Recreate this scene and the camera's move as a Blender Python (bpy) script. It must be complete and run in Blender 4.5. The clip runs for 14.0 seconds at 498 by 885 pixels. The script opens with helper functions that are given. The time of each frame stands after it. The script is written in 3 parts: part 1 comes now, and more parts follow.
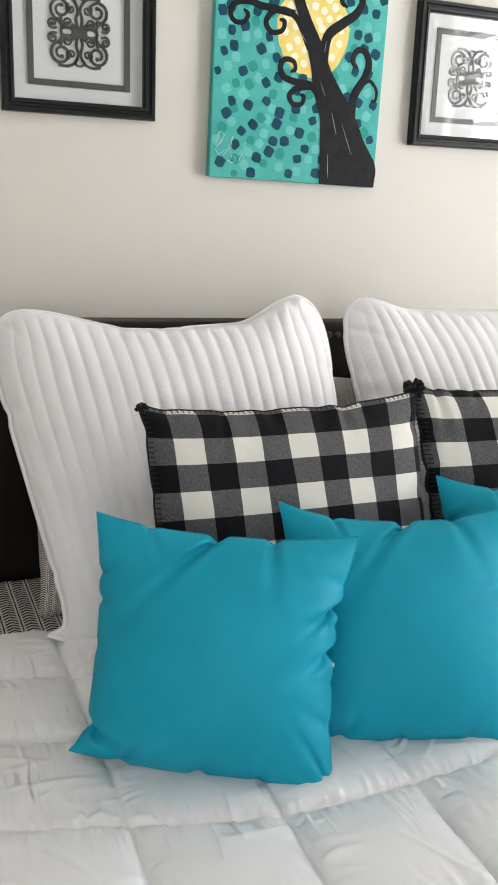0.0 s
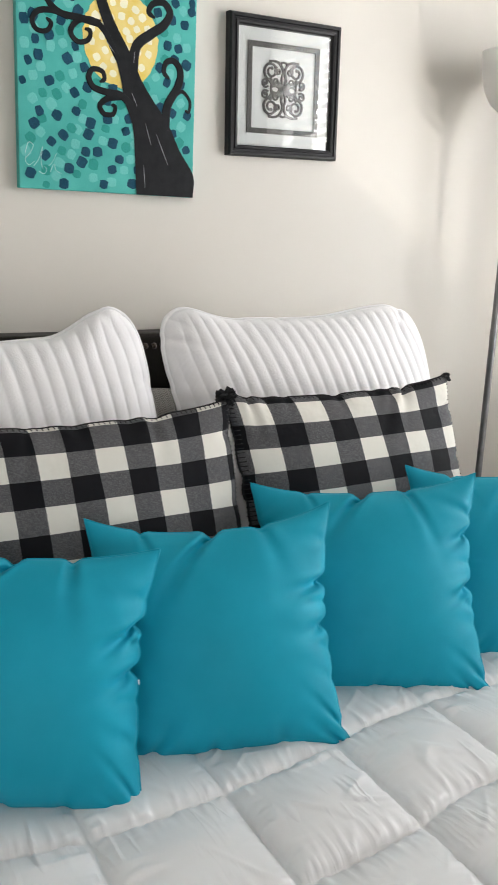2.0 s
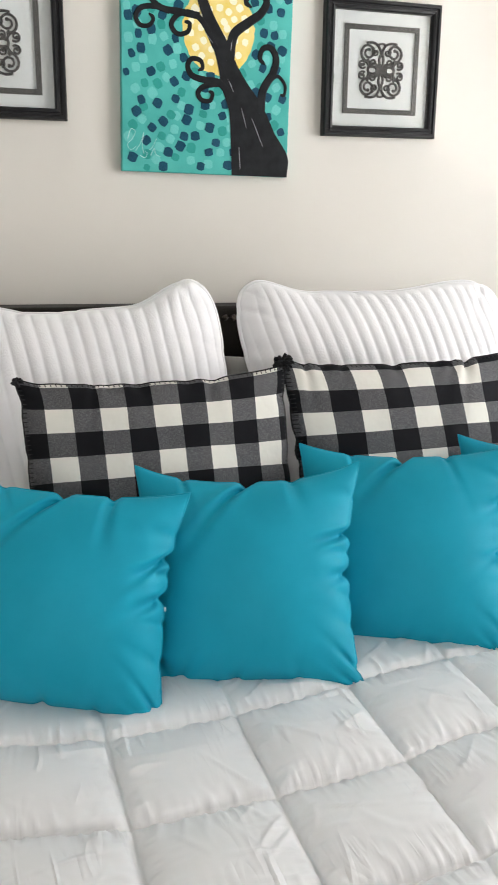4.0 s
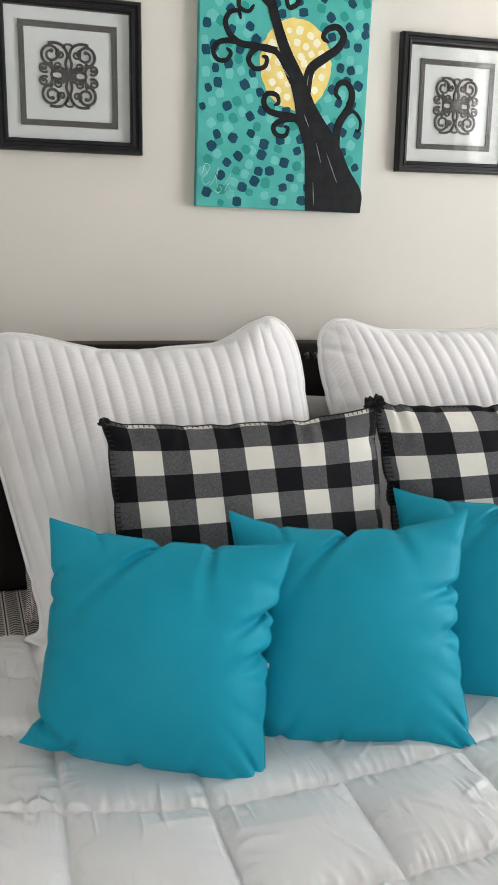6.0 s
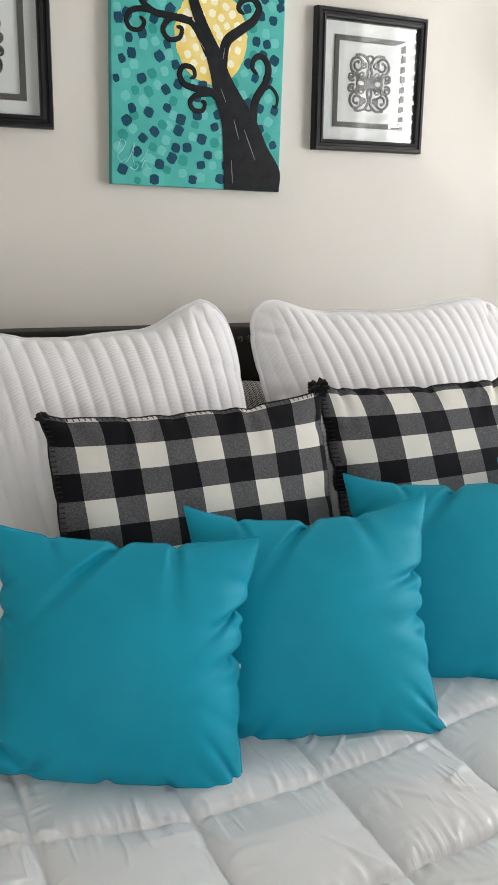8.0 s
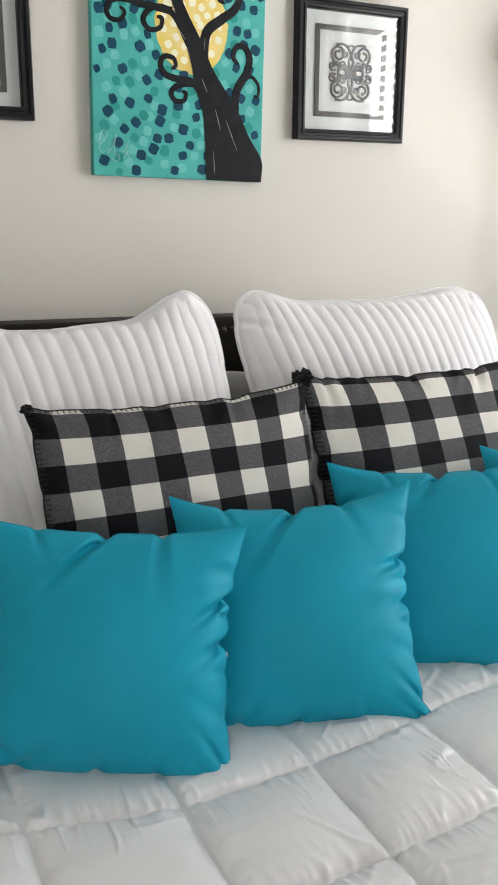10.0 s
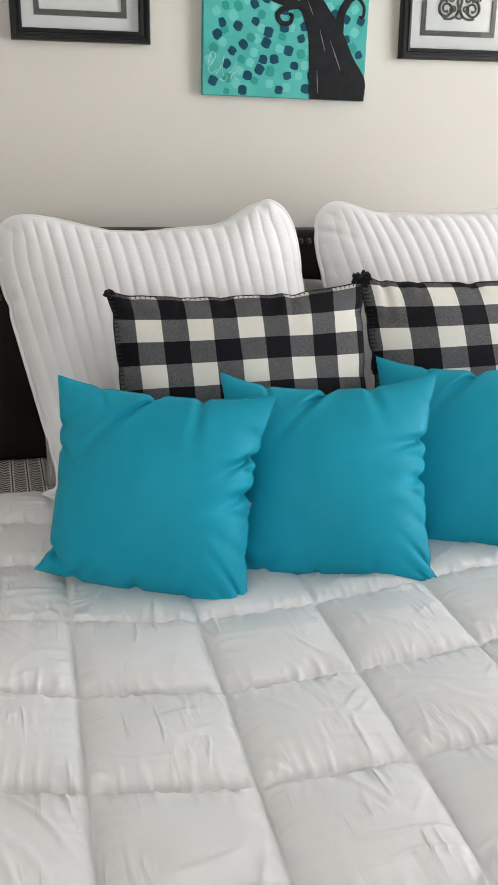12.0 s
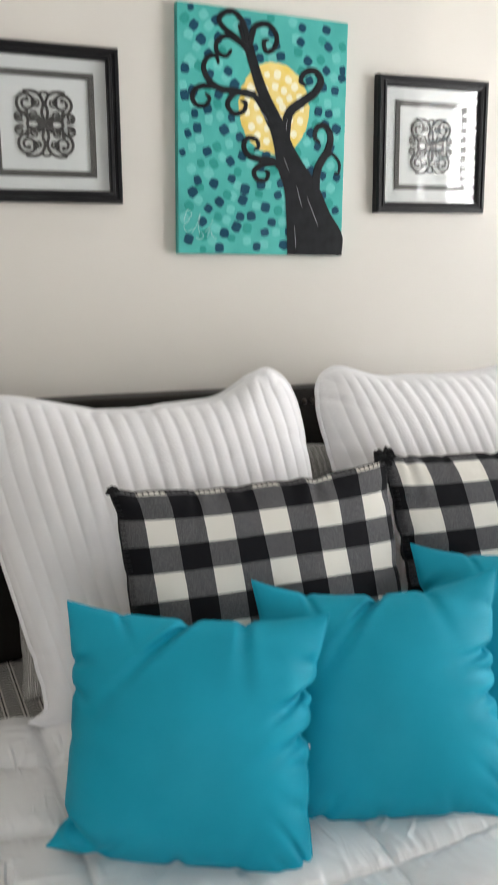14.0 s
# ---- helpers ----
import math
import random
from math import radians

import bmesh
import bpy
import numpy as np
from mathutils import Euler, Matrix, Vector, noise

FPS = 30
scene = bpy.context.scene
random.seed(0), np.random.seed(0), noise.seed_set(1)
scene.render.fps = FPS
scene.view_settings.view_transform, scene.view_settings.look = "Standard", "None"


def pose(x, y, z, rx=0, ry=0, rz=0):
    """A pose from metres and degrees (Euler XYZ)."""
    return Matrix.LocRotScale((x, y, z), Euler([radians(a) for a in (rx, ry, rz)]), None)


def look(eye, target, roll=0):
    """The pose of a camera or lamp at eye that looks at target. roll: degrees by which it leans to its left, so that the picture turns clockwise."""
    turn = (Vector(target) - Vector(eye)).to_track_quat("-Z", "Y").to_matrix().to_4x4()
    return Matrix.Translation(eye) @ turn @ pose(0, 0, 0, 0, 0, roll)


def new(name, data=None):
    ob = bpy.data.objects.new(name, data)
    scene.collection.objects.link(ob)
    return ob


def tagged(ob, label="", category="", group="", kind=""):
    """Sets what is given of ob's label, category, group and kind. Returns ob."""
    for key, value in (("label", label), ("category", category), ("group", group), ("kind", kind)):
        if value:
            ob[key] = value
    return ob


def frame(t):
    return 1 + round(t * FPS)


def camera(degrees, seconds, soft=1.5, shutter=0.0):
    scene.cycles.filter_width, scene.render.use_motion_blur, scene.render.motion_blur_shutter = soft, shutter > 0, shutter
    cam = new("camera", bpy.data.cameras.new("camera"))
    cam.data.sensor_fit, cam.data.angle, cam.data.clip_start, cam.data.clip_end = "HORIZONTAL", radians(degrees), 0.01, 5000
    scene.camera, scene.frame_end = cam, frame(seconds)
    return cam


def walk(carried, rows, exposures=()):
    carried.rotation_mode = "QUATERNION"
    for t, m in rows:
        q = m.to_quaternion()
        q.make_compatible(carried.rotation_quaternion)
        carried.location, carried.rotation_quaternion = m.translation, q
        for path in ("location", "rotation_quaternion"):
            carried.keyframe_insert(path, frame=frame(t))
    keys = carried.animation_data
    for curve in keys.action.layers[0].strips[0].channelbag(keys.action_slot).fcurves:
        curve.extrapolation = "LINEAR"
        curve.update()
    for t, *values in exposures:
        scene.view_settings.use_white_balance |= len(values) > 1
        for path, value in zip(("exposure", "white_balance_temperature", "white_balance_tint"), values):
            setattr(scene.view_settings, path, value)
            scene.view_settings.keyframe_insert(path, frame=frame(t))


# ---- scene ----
cam = camera(32.0, 14.0, soft=1.6, shutter=0.4)
PATH = [
    (0, (0.035, -0.106, 1.374), (0.805, 1.666, 0.858), 3.2),
    (0.5, (0.06, -0.123, 1.377), (0.862, 1.644, 0.892), 2.7),
    (1, (0.088, -0.136, 1.385), (1.0, 1.578, 0.906), 2.2),
    (1.5, (0.117, -0.136, 1.382), (1.1, 1.538, 0.899), 1.6),
    (2, (0.146, -0.146, 1.38), (1.159, 1.51, 0.898), 2.4),
    (2.2, (0.175, -0.179, 1.382), (1.175, 1.484, 0.898), 2.6),
    (4.3, (0.291, -0.344, 1.374), (0.905, 1.485, 0.848), 1.5),
    (4.5, (0.295, -0.338, 1.372), (0.892, 1.499, 0.853), 1.4),
    (5, (0.294, -0.327, 1.369), (0.878, 1.515, 0.855), 1.3),
    (5.5, (0.258, -0.315, 1.372), (0.842, 1.535, 0.883), 1.7),
    (6, (0.177, -0.235, 1.372), (0.808, 1.607, 0.915), 2.0),
    (6.5, (0.098, -0.184, 1.377), (0.873, 1.604, 0.925), 2.3),
    (7, (0.072, -0.157, 1.376), (0.942, 1.586, 0.922), 2.6),
    (7.5, (0.072, -0.138, 1.369), (0.979, 1.581, 0.898), 2.2),
    (7.7, (0.085, -0.133, 1.367), (0.985, 1.586, 0.884), 2.1),
    (9.8, (0.095, -0.134, 1.374), (0.992, 1.58, 0.868), 0.9),
    (10, (0.087, -0.141, 1.37), (1.006, 1.56, 0.859), 1.5),
    (10.5, (0.107, -0.199, 1.376), (1.035, 1.488, 0.836), 2.6),
    (11, (0.168, -0.345, 1.385), (1.05, 1.36, 0.825), 4.7),
    (11.5, (0.219, -0.416, 1.354), (0.822, 1.376, 0.703), 1.9),
    (12, (0.21, -0.412, 1.327), (0.745, 1.404, 0.682), 1.6),
    (12.5, (0.19, -0.388, 1.329), (0.73, 1.432, 0.7), 2.6),
    (13, (0.16, -0.31, 1.342), (0.708, 1.5, 0.69), 1.7),
    (13.5, (0.105, -0.177, 1.384), (0.815, 1.593, 0.779), 1.3),
    (14, (0.08, -0.127, 1.423), (0.853, 1.673, 1.016), 0.6),
]
walk(cam, [(t, look(eye, target, roll)) for t, eye, target, roll in PATH],
     exposures=((0, 0.12), (0.5, 0.07), (1, 0.0), (2.2, -0.1), (4.3, 0.09), (5, 0.06), (6, -0.08), (7, -0.18), (9.8, -0.16), (11, -0.08), (11.5, -0.08), (12, 0.0), (13, 0.05), (14, -0.05)))

# ---- world, light, exposure ----
world = bpy.data.worlds.new("world")
scene.world = world
world.use_nodes = True
wn = world.node_tree.nodes
sky = wn.new("ShaderNodeTexSky")
sky.sky_type, sky.sun_disc = "NISHITA", False
sky.sun_elevation, sky.sun_rotation = radians(40), radians(115)
wn["Background"].inputs[1].default_value = 0.12
world.node_tree.links.new(sky.outputs[0], wn["Background"].inputs[0])


def lamp(name, m, energy, colour, shape, size, size_y=0.1):
    data = bpy.data.lights.new(name, "AREA")
    data.energy, data.color, data.shape, data.size, data.size_y = energy, colour, shape, size, size_y
    ob = new(name, data)
    ob.matrix_world = m
    return ob


# daylight of the sky in the window's opening, outside the blind
lamp("window_daylight", look((2.80, 0.40, 1.60), (0.7, 0.1, 1.7)), 120.0, (0.985, 0.98, 1.0), "RECTANGLE", 1.62, 1.65)
# sun thrown back up by the pale paving outside, which draws the slats on the wall
lamp("paving_glint", look((12.15, -14.25, -4.96), (1.75, 1.75, 1.6)), 1500.0, (1.0, 0.93, 0.84), "DISK", 0.20)
# added fill lamp behind the camera, lifts the north wall and pillow fronts
lamp("back_fill", look((-0.65, -2.93, 1.55), (0.4, 0.6, 3.2)), 30.0, (0.985, 0.985, 1.0), "RECTANGLE", 1.4, 1.3)


# ---- materials ----
class Nodes:
    def __init__(self, name, rough=0.6, metal=0.0):
        self.mat = bpy.data.materials.new(name)
        self.mat.use_nodes = True
        self.tree = self.mat.node_tree
        self.bsdf = self.tree.nodes["Principled BSDF"]
        self.bsdf.inputs["Roughness"].default_value = rough
        self.bsdf.inputs["Metallic"].default_value = metal

    def add(self, kind, operation="", bands=""):
        node = self.tree.nodes.new("ShaderNode" + kind)
        if operation:
            node.operation = operation
        if bands:
            node.bands_direction = bands
        return node

    def link(self, a, b):
        self.tree.links.new(a, b)

    def noise(self, coord, scale, detail=3.0, rough=0.55):
        n = self.add("TexNoise")
        n.inputs["Scale"].default_value, n.inputs["Detail"].default_value, n.inputs["Roughness"].default_value = scale, detail, rough
        self.link(coord, n.inputs["Vector"])
        return n.outputs["Fac"]

    def ramp(self, fac, a, b, lo=0.0, hi=1.0):
        r = self.add("ValToRGB")
        r.color_ramp.elements[0].position, r.color_ramp.elements[1].position = lo, hi
        r.color_ramp.elements[0].color, r.color_ramp.elements[1].color = (*a, 1), (*b, 1)
        self.link(fac, r.inputs[0])
        return r.outputs[0]

    def bump(self, height, strength, distance, after=None):
        b = self.add("Bump")
        b.inputs["Strength"].default_value, b.inputs["Distance"].default_value = strength, distance
        self.link(height, b.inputs["Height"])
        if after is not None:
            self.link(after, b.inputs["Normal"])
        return b.outputs[0]

    def maths(self, op, a, b=None):
        m = self.add("Math", operation=op)
        for i, v in enumerate((a, b)):
            if v is None:
                continue
            if isinstance(v, (int, float)):
                m.inputs[i].default_value = v
            else:
                self.link(v, m.inputs[i])
        return m.outputs[0]


def surface(name, a, b, rough=0.6, metal=0.0, coarse=3.0, fine=120.0, relief=0.2, depth=0.002, sheen=0.0, lo=0.3, hi=0.7, spec=0.5):
    """A plain surface with a slow change of colour and fine relief."""
    n = Nodes(name, rough, metal)
    co = n.add("TexCoord").outputs["Object"]
    n.link(n.ramp(n.noise(co, coarse), a, b, lo, hi), n.bsdf.inputs["Base Color"])
    n.link(n.bump(n.noise(co, fine, 4.0), relief, depth), n.bsdf.inputs["Normal"])
    r = n.add("MapRange")
    r.inputs["To Min"].default_value, r.inputs["To Max"].default_value = max(rough - 0.06, 0.02), min(rough + 0.06, 1)
    n.link(n.noise(co, coarse * 4), r.inputs[0])
    n.link(r.outputs[0], n.bsdf.inputs["Roughness"])
    n.bsdf.inputs["Specular IOR Level"].default_value = spec
    if sheen:
        n.bsdf.inputs["Sheen Weight"].default_value = sheen
    return n.mat


def cloth(name, a, b, rough=0.75, threads=900.0, relief=0.25, sheen=0.15, folds=0.0, spec=0.3):
    """Woven cloth: crossed threads as relief, cloudy colour and shallow creases."""
    n = Nodes(name, rough)
    co = n.add("TexCoord").outputs["UV"]
    ob = n.add("TexCoord").outputs["Object"]
    n.link(n.ramp(n.noise(ob, 9.0), a, b, 0.3, 0.7), n.bsdf.inputs["Base Color"])
    waves = []
    for axis in ("X", "Y"):
        w = n.add("TexWave", bands=axis)
        w.inputs["Scale"].default_value, w.inputs["Distortion"].default_value = threads / 4, 0.6
        n.link(co, w.inputs["Vector"])
        waves.append(w.outputs["Fac"])
    out = n.bump(n.maths("ADD", waves[0], waves[1]), relief, 0.0004)
    if folds:
        out = n.bump(n.noise(ob, 11.0, 3.0, 0.5), folds, 0.012, out)
    n.link(out, n.bsdf.inputs["Normal"])
    n.bsdf.inputs["Sheen Weight"].default_value = sheen
    n.bsdf.inputs["Specular IOR Level"].default_value = spec
    return n.mat


def down_cloth():
    """Thin satin-like cover: faint weave and sharp little creases that run in several directions."""
    n = Nodes("white_microfibre", 0.36)
    ob = n.add("TexCoord").outputs["Object"]
    n.link(n.ramp(n.noise(ob, 6.0), (0.80, 0.80, 0.80), (0.85, 0.85, 0.85), 0.3, 0.7), n.bsdf.inputs["Base Color"])
    out = n.bump(n.noise(ob, 420.0, 2.0), 0.06, 0.0006)
    for turn, long, across, seed, depth in ((0.35, 3.0, 17.0, 2.0, 0.0040), (-0.75, 3.5, 21.0, 9.0, 0.0038), (1.35, 4.0, 26.0, 17.0, 0.0032), (0.9, 7.0, 46.0, 31.0, 0.0010)):
        m = n.add("Mapping")
        m.inputs["Rotation"].default_value = (0, 0, turn)
        m.inputs["Scale"].default_value = (across, long, 1.0)
        m.inputs["Location"].default_value = (seed, seed * 0.7, seed)
        n.link(ob, m.inputs[0])
        f = n.noise(m.outputs[0], 1.0, 2.0, 0.45)
        ridge = n.maths("MAXIMUM", n.maths("SUBTRACT", 1.0, n.maths("MULTIPLY", n.maths("ABSOLUTE", n.maths("SUBTRACT", f, 0.5)), 19.0)), 0.0)
        shift = n.add("VectorMath", operation="ADD")
        shift.inputs[1].default_value = (seed, 0.0, seed)
        n.link(ob, shift.inputs[0])
        gate = n.add("MapRange")
        gate.inputs["From Min"].default_value, gate.inputs["From Max"].default_value = 0.58, 0.74
        n.link(n.noise(shift.outputs[0], 9.0, 1.0), gate.inputs[0])
        out = n.bump(n.maths("MULTIPLY", ridge, gate.outputs[0]), 0.75, depth, out)
    n.link(out, n.bsdf.inputs["Normal"])
    n.bsdf.inputs["Specular IOR Level"].default_value = 0.45
    return n.mat


def gingham():
    """Buffalo check: two crossed sets of dark and light bands, 47 mm wide, grey where they cross."""
    n = Nodes("buffalo_check", 0.8)
    uv = n.add("TexCoord").outputs["UV"]
    sep = n.add("SeparateXYZ")
    wob = n.add("VectorMath", operation="ADD")
    nz = n.add("TexNoise")
    nz.inputs["Scale"].default_value = 7.0
    n.link(uv, nz.inputs["Vector"])
    sc = n.add("VectorMath", operation="SCALE")
    sc.inputs["Scale"].default_value = 0.006
    n.link(nz.outputs["Color"], sc.inputs[0])
    n.link(uv, wob.inputs[0])
    n.link(sc.outputs[0], wob.inputs[1])
    n.link(wob.outputs[0], sep.inputs[0])
    bands = []
    for i in (0, 1):
        f = n.maths("FRACT", n.maths("DIVIDE", n.maths("ADD", sep.outputs[i], (4.7, 5.28)[i]), (0.094, 0.088)[i]))
        bands.append(n.maths("GREATER_THAN", f, 0.5))
    total = n.maths("ADD", bands[0], bands[1])
    r = n.add("ValToRGB")
    r.color_ramp.interpolation = "CONSTANT"
    e = r.color_ramp.elements
    e[0].position, e[0].color = 0.0, (0.008, 0.008, 0.010, 1)
    e[1].position, e[1].color = 0.25, (0.085, 0.085, 0.09, 1)
    last = e.new(0.75)
    last.color = (0.74, 0.72, 0.66, 1)
    n.link(n.maths("MULTIPLY", total, 0.5), r.inputs[0])
    # threads of both colours in the grey squares
    st = n.add("Mapping")
    st.inputs["Scale"].default_value = (1200.0, 160.0, 1.0)
    n.link(uv, st.inputs[0])
    st2 = n.add("Mapping")
    st2.inputs["Scale"].default_value = (160.0, 1200.0, 1.0)
    n.link(uv, st2.inputs[0])
    thread = n.maths("ADD", n.noise(st.outputs[0], 1.0, 2.0), n.noise(st2.outputs[0], 1.0, 2.0))
    grey = n.maths("MULTIPLY", n.maths("SUBTRACT", 1.0, n.maths("ABSOLUTE", n.maths("SUBTRACT", total, 1.0))), 1.0)
    mix = n.add("MixRGB")
    n.link(n.maths("MULTIPLY", grey, n.maths("MULTIPLY", n.maths("GREATER_THAN", thread, 1.04), 0.30)), mix.inputs[0])
    n.link(r.outputs[0], mix.inputs[1])
    mix.inputs[2].default_value = (0.28, 0.28, 0.28, 1)
    n.link(mix.outputs[0], n.bsdf.inputs["Base Color"])
    ob = n.add("TexCoord").outputs["Object"]
    n.link(n.bump(n.noise(ob, 14.0, 3.0), 0.5, 0.01, n.bump(thread, 0.3, 0.0006)), n.bsdf.inputs["Normal"])
    n.bsdf.inputs["Specular IOR Level"].default_value = 0.15
    return n.mat


def leaf_print(name, size):
    """Dark printed cotton: rows of small pale leaves and dashes."""
    n = Nodes(name, 0.85)
    uv = n.add("TexCoord").outputs["UV"]
    sep = n.add("SeparateXYZ")
    n.link(uv, sep.inputs[0])
    rows = n.maths("FRACT", n.maths("MULTIPLY", sep.outputs[0], 1 / (0.026 * size)))
    side = n.maths("ABSOLUTE", n.maths("SUBTRACT", rows, 0.5))
    chev = n.maths("FRACT", n.maths("MULTIPLY", n.maths("ADD", sep.outputs[1], n.maths("MULTIPLY", side, 0.018 * size)), 1 / (0.0085 * size)))
    leaf = n.maths("MULTIPLY", n.maths("LESS_THAN", chev, 0.55), n.maths("LESS_THAN", side, 0.36))
    stem = n.maths("GREATER_THAN", side, 0.46)
    both = n.maths("MAXIMUM", leaf, stem)
    n.link(n.ramp(both, (0.62, 0.60, 0.56), (0.035, 0.035, 0.037)), n.bsdf.inputs["Base Color"])
    n.link(n.bump(n.noise(uv, 700.0), 0.3, 0.0005), n.bsdf.inputs["Normal"])
    return n.mat


M_WALL = surface("wall_paint", (0.618, 0.588, 0.533), (0.656, 0.625, 0.568), 0.55, coarse=1.2, fine=260.0, relief=0.12, depth=0.0008)
M_CEIL = surface("ceiling_paint", (0.83, 0.82, 0.80), (0.87, 0.86, 0.84), 0.8, fine=90.0)
M_FLOOR = surface("carpet", (0.36, 0.31, 0.25), (0.46, 0.40, 0.33), 0.95, coarse=8.0, fine=700.0, relief=0.9, depth=0.006)
M_TRIM = surface("white_trim", (0.74, 0.73, 0.70), (0.80, 0.79, 0.76), 0.4, fine=60.0, relief=0.05)
M_SLAT = surface("blind_slat", (0.72, 0.71, 0.69), (0.80, 0.79, 0.77), 0.45, fine=60.0, relief=0.05)
M_LEATHER = surface("dark_leather", (0.009, 0.0075, 0.0065), (0.018, 0.015, 0.0125), 0.45, coarse=6.0, fine=420.0, relief=0.5, depth=0.0015, spec=0.08)
M_NAIL = surface("nailhead", (0.05, 0.042, 0.035), (0.10, 0.085, 0.07), 0.28, 0.9, coarse=30.0)
M_SHAM = cloth("white_quilted_cotton", (0.80, 0.795, 0.80), (0.86, 0.855, 0.86), 0.85, 700.0, 0.35, 0.1, 0.12, 0.2)
M_DOWN = down_cloth()
M_TEAL = cloth("teal_polyester", (0.005, 0.320, 0.450), (0.008, 0.352, 0.497), 0.58, 1300.0, 0.12, 0.0, 0.10, 0.22)
M_CHECK = gingham()
M_PRINT = leaf_print("leaf_print", 1.3)
M_FINE_PRINT = leaf_print("fine_leaf_print", 0.5)
M_YARN = surface("black_yarn", (0.006, 0.006, 0.007), (0.02, 0.02, 0.022), 0.9, coarse=60.0, fine=800.0, relief=0.8)
M_MATTRESS = surface("mattress_cover", (0.66, 0.65, 0.62), (0.72, 0.71, 0.68), 0.9)
M_BLACK = surface("black_frame_paint", (0.008, 0.008, 0.009), (0.016, 0.016, 0.017), 0.38, coarse=12.0, fine=200.0, relief=0.1, depth=0.0006, spec=0.22)
M_MAT = surface("white_mount_card", (0.74, 0.75, 0.73), (0.79, 0.80, 0.78), 0.85, fine=500.0, relief=0.15, depth=0.0004)
M_GREY = surface("grey_card", (0.075, 0.072, 0.066), (0.095, 0.090, 0.082), 0.7, fine=400.0)
M_IRON = surface("scroll_cut_metal", (0.05, 0.046, 0.043), (0.075, 0.07, 0.066), 0.55, 0.2, coarse=20.0, fine=300.0)
M_POLE = surface("brushed_lamp_metal", (0.16, 0.16, 0.165), (0.24, 0.24, 0.245), 0.35, 0.7, coarse=20.0, fine=300.0)
M_BOWL = surface("frosted_white_shade", (0.72, 0.71, 0.69), (0.78, 0.77, 0.75), 0.5)


def paint(name, a, b, scale=40.0):
    return surface(name, a, b, 0.5, spec=0.14, coarse=scale, fine=420.0, relief=0.35, depth=0.0012)


M_AQUA = paint("aqua_acrylic", (0.06, 0.37, 0.33), (0.09, 0.46, 0.41), 14.0)
M_NAVY = paint("navy_acrylic", (0.003, 0.026, 0.056), (0.010, 0.095, 0.155), 90.0)
M_GREEN = paint("sea_green_acrylic", (0.02, 0.26, 0.22), (0.03, 0.33, 0.27))
M_PALE = paint("pale_aqua_acrylic", (0.10, 0.46, 0.42), (0.18, 0.57, 0.53))
M_YELLOW = paint("yellow_acrylic", (0.78, 0.58, 0.12), (0.82, 0.68, 0.28), 30.0)
M_CREAM = paint("cream_acrylic", (0.86, 0.80, 0.52), (0.88, 0.86, 0.72))
M_MARK = paint("white_mark", (0.30, 0.62, 0.60), (0.55, 0.74, 0.73))
M_INK = paint("black_acrylic", (0.007, 0.0075, 0.009), (0.015, 0.016, 0.018))
M_STREAK = paint("grey_highlight", (0.30, 0.31, 0.33), (0.42, 0.43, 0.45))


def glass_mat(name, reflect=1.0):
    mat = bpy.data.materials.new(name)
    mat.use_nodes = True
    t = mat.node_tree
    t.nodes.clear()
    out, mix = t.nodes.new("ShaderNodeOutputMaterial"), t.nodes.new("ShaderNodeMixShader")
    clear, gloss, fres = t.nodes.new("ShaderNodeBsdfTransparent"), t.nodes.new("ShaderNodeBsdfGlossy"), t.nodes.new("ShaderNodeFresnel")
    clear.inputs[0].default_value = (0.985, 0.992, 0.99, 1)
    gloss.inputs["Roughness"].default_value = 0.01
    fres.inputs[0].default_value = 1.52 * reflect
    t.links.new(fres.outputs[0], mix.inputs[0])
    t.links.new(clear.outputs[0], mix.inputs[1])
    t.links.new(gloss.outputs[0], mix.inputs[2])
    t.links.new(mix.outputs[0], out.inputs[0])
    return mat


M_GLASS = glass_mat("picture_glass", 0.97)


# ---- building helpers ----
def thing(name, label, category, group="", kind="", at=None):
    ob = new(name)
    ob.empty_display_size = 0.05
    if at is not None:
        ob.matrix_world = at
    return tagged(ob, label, category, group, kind)


def link_mesh(name, bm, material, smooth):
    me = bpy.data.meshes.new(name)
    bm.normal_update()
    bm.to_mesh(me)
    bm.free()
    me.materials.append(material)
    if smooth:
        me.shade_smooth()
    return new(name, me)


def part(name, bm, material, parent, label="", smooth=False):
    """One mesh object under a thing or a part, in the parent's own axes."""
    ob = link_mesh(name, bm, material, smooth)
    ob.parent = parent
    return tagged(ob, label)


def solo(name, bm, material, label, category, kind="", smooth=False):
    return tagged(link_mesh(name, bm, material, smooth), label, category, "", kind)


def box(x0, x1, y0, y1, z0, z1, bm=None, bevel=0.0):
    bm = bm or bmesh.new()
    m = Matrix.LocRotScale(((x0 + x1) / 2, (y0 + y1) / 2, (z0 + z1) / 2), None, (x1 - x0, y1 - y0, z1 - z0))
    made = bmesh.ops.create_cube(bm, size=1, matrix=m)
    if bevel:
        edges = list({e for v in made["verts"] for e in v.link_edges})
        bmesh.ops.bevel(bm, geom=edges, offset=bevel, segments=2, affect="EDGES", profile=0.7)
    return bm


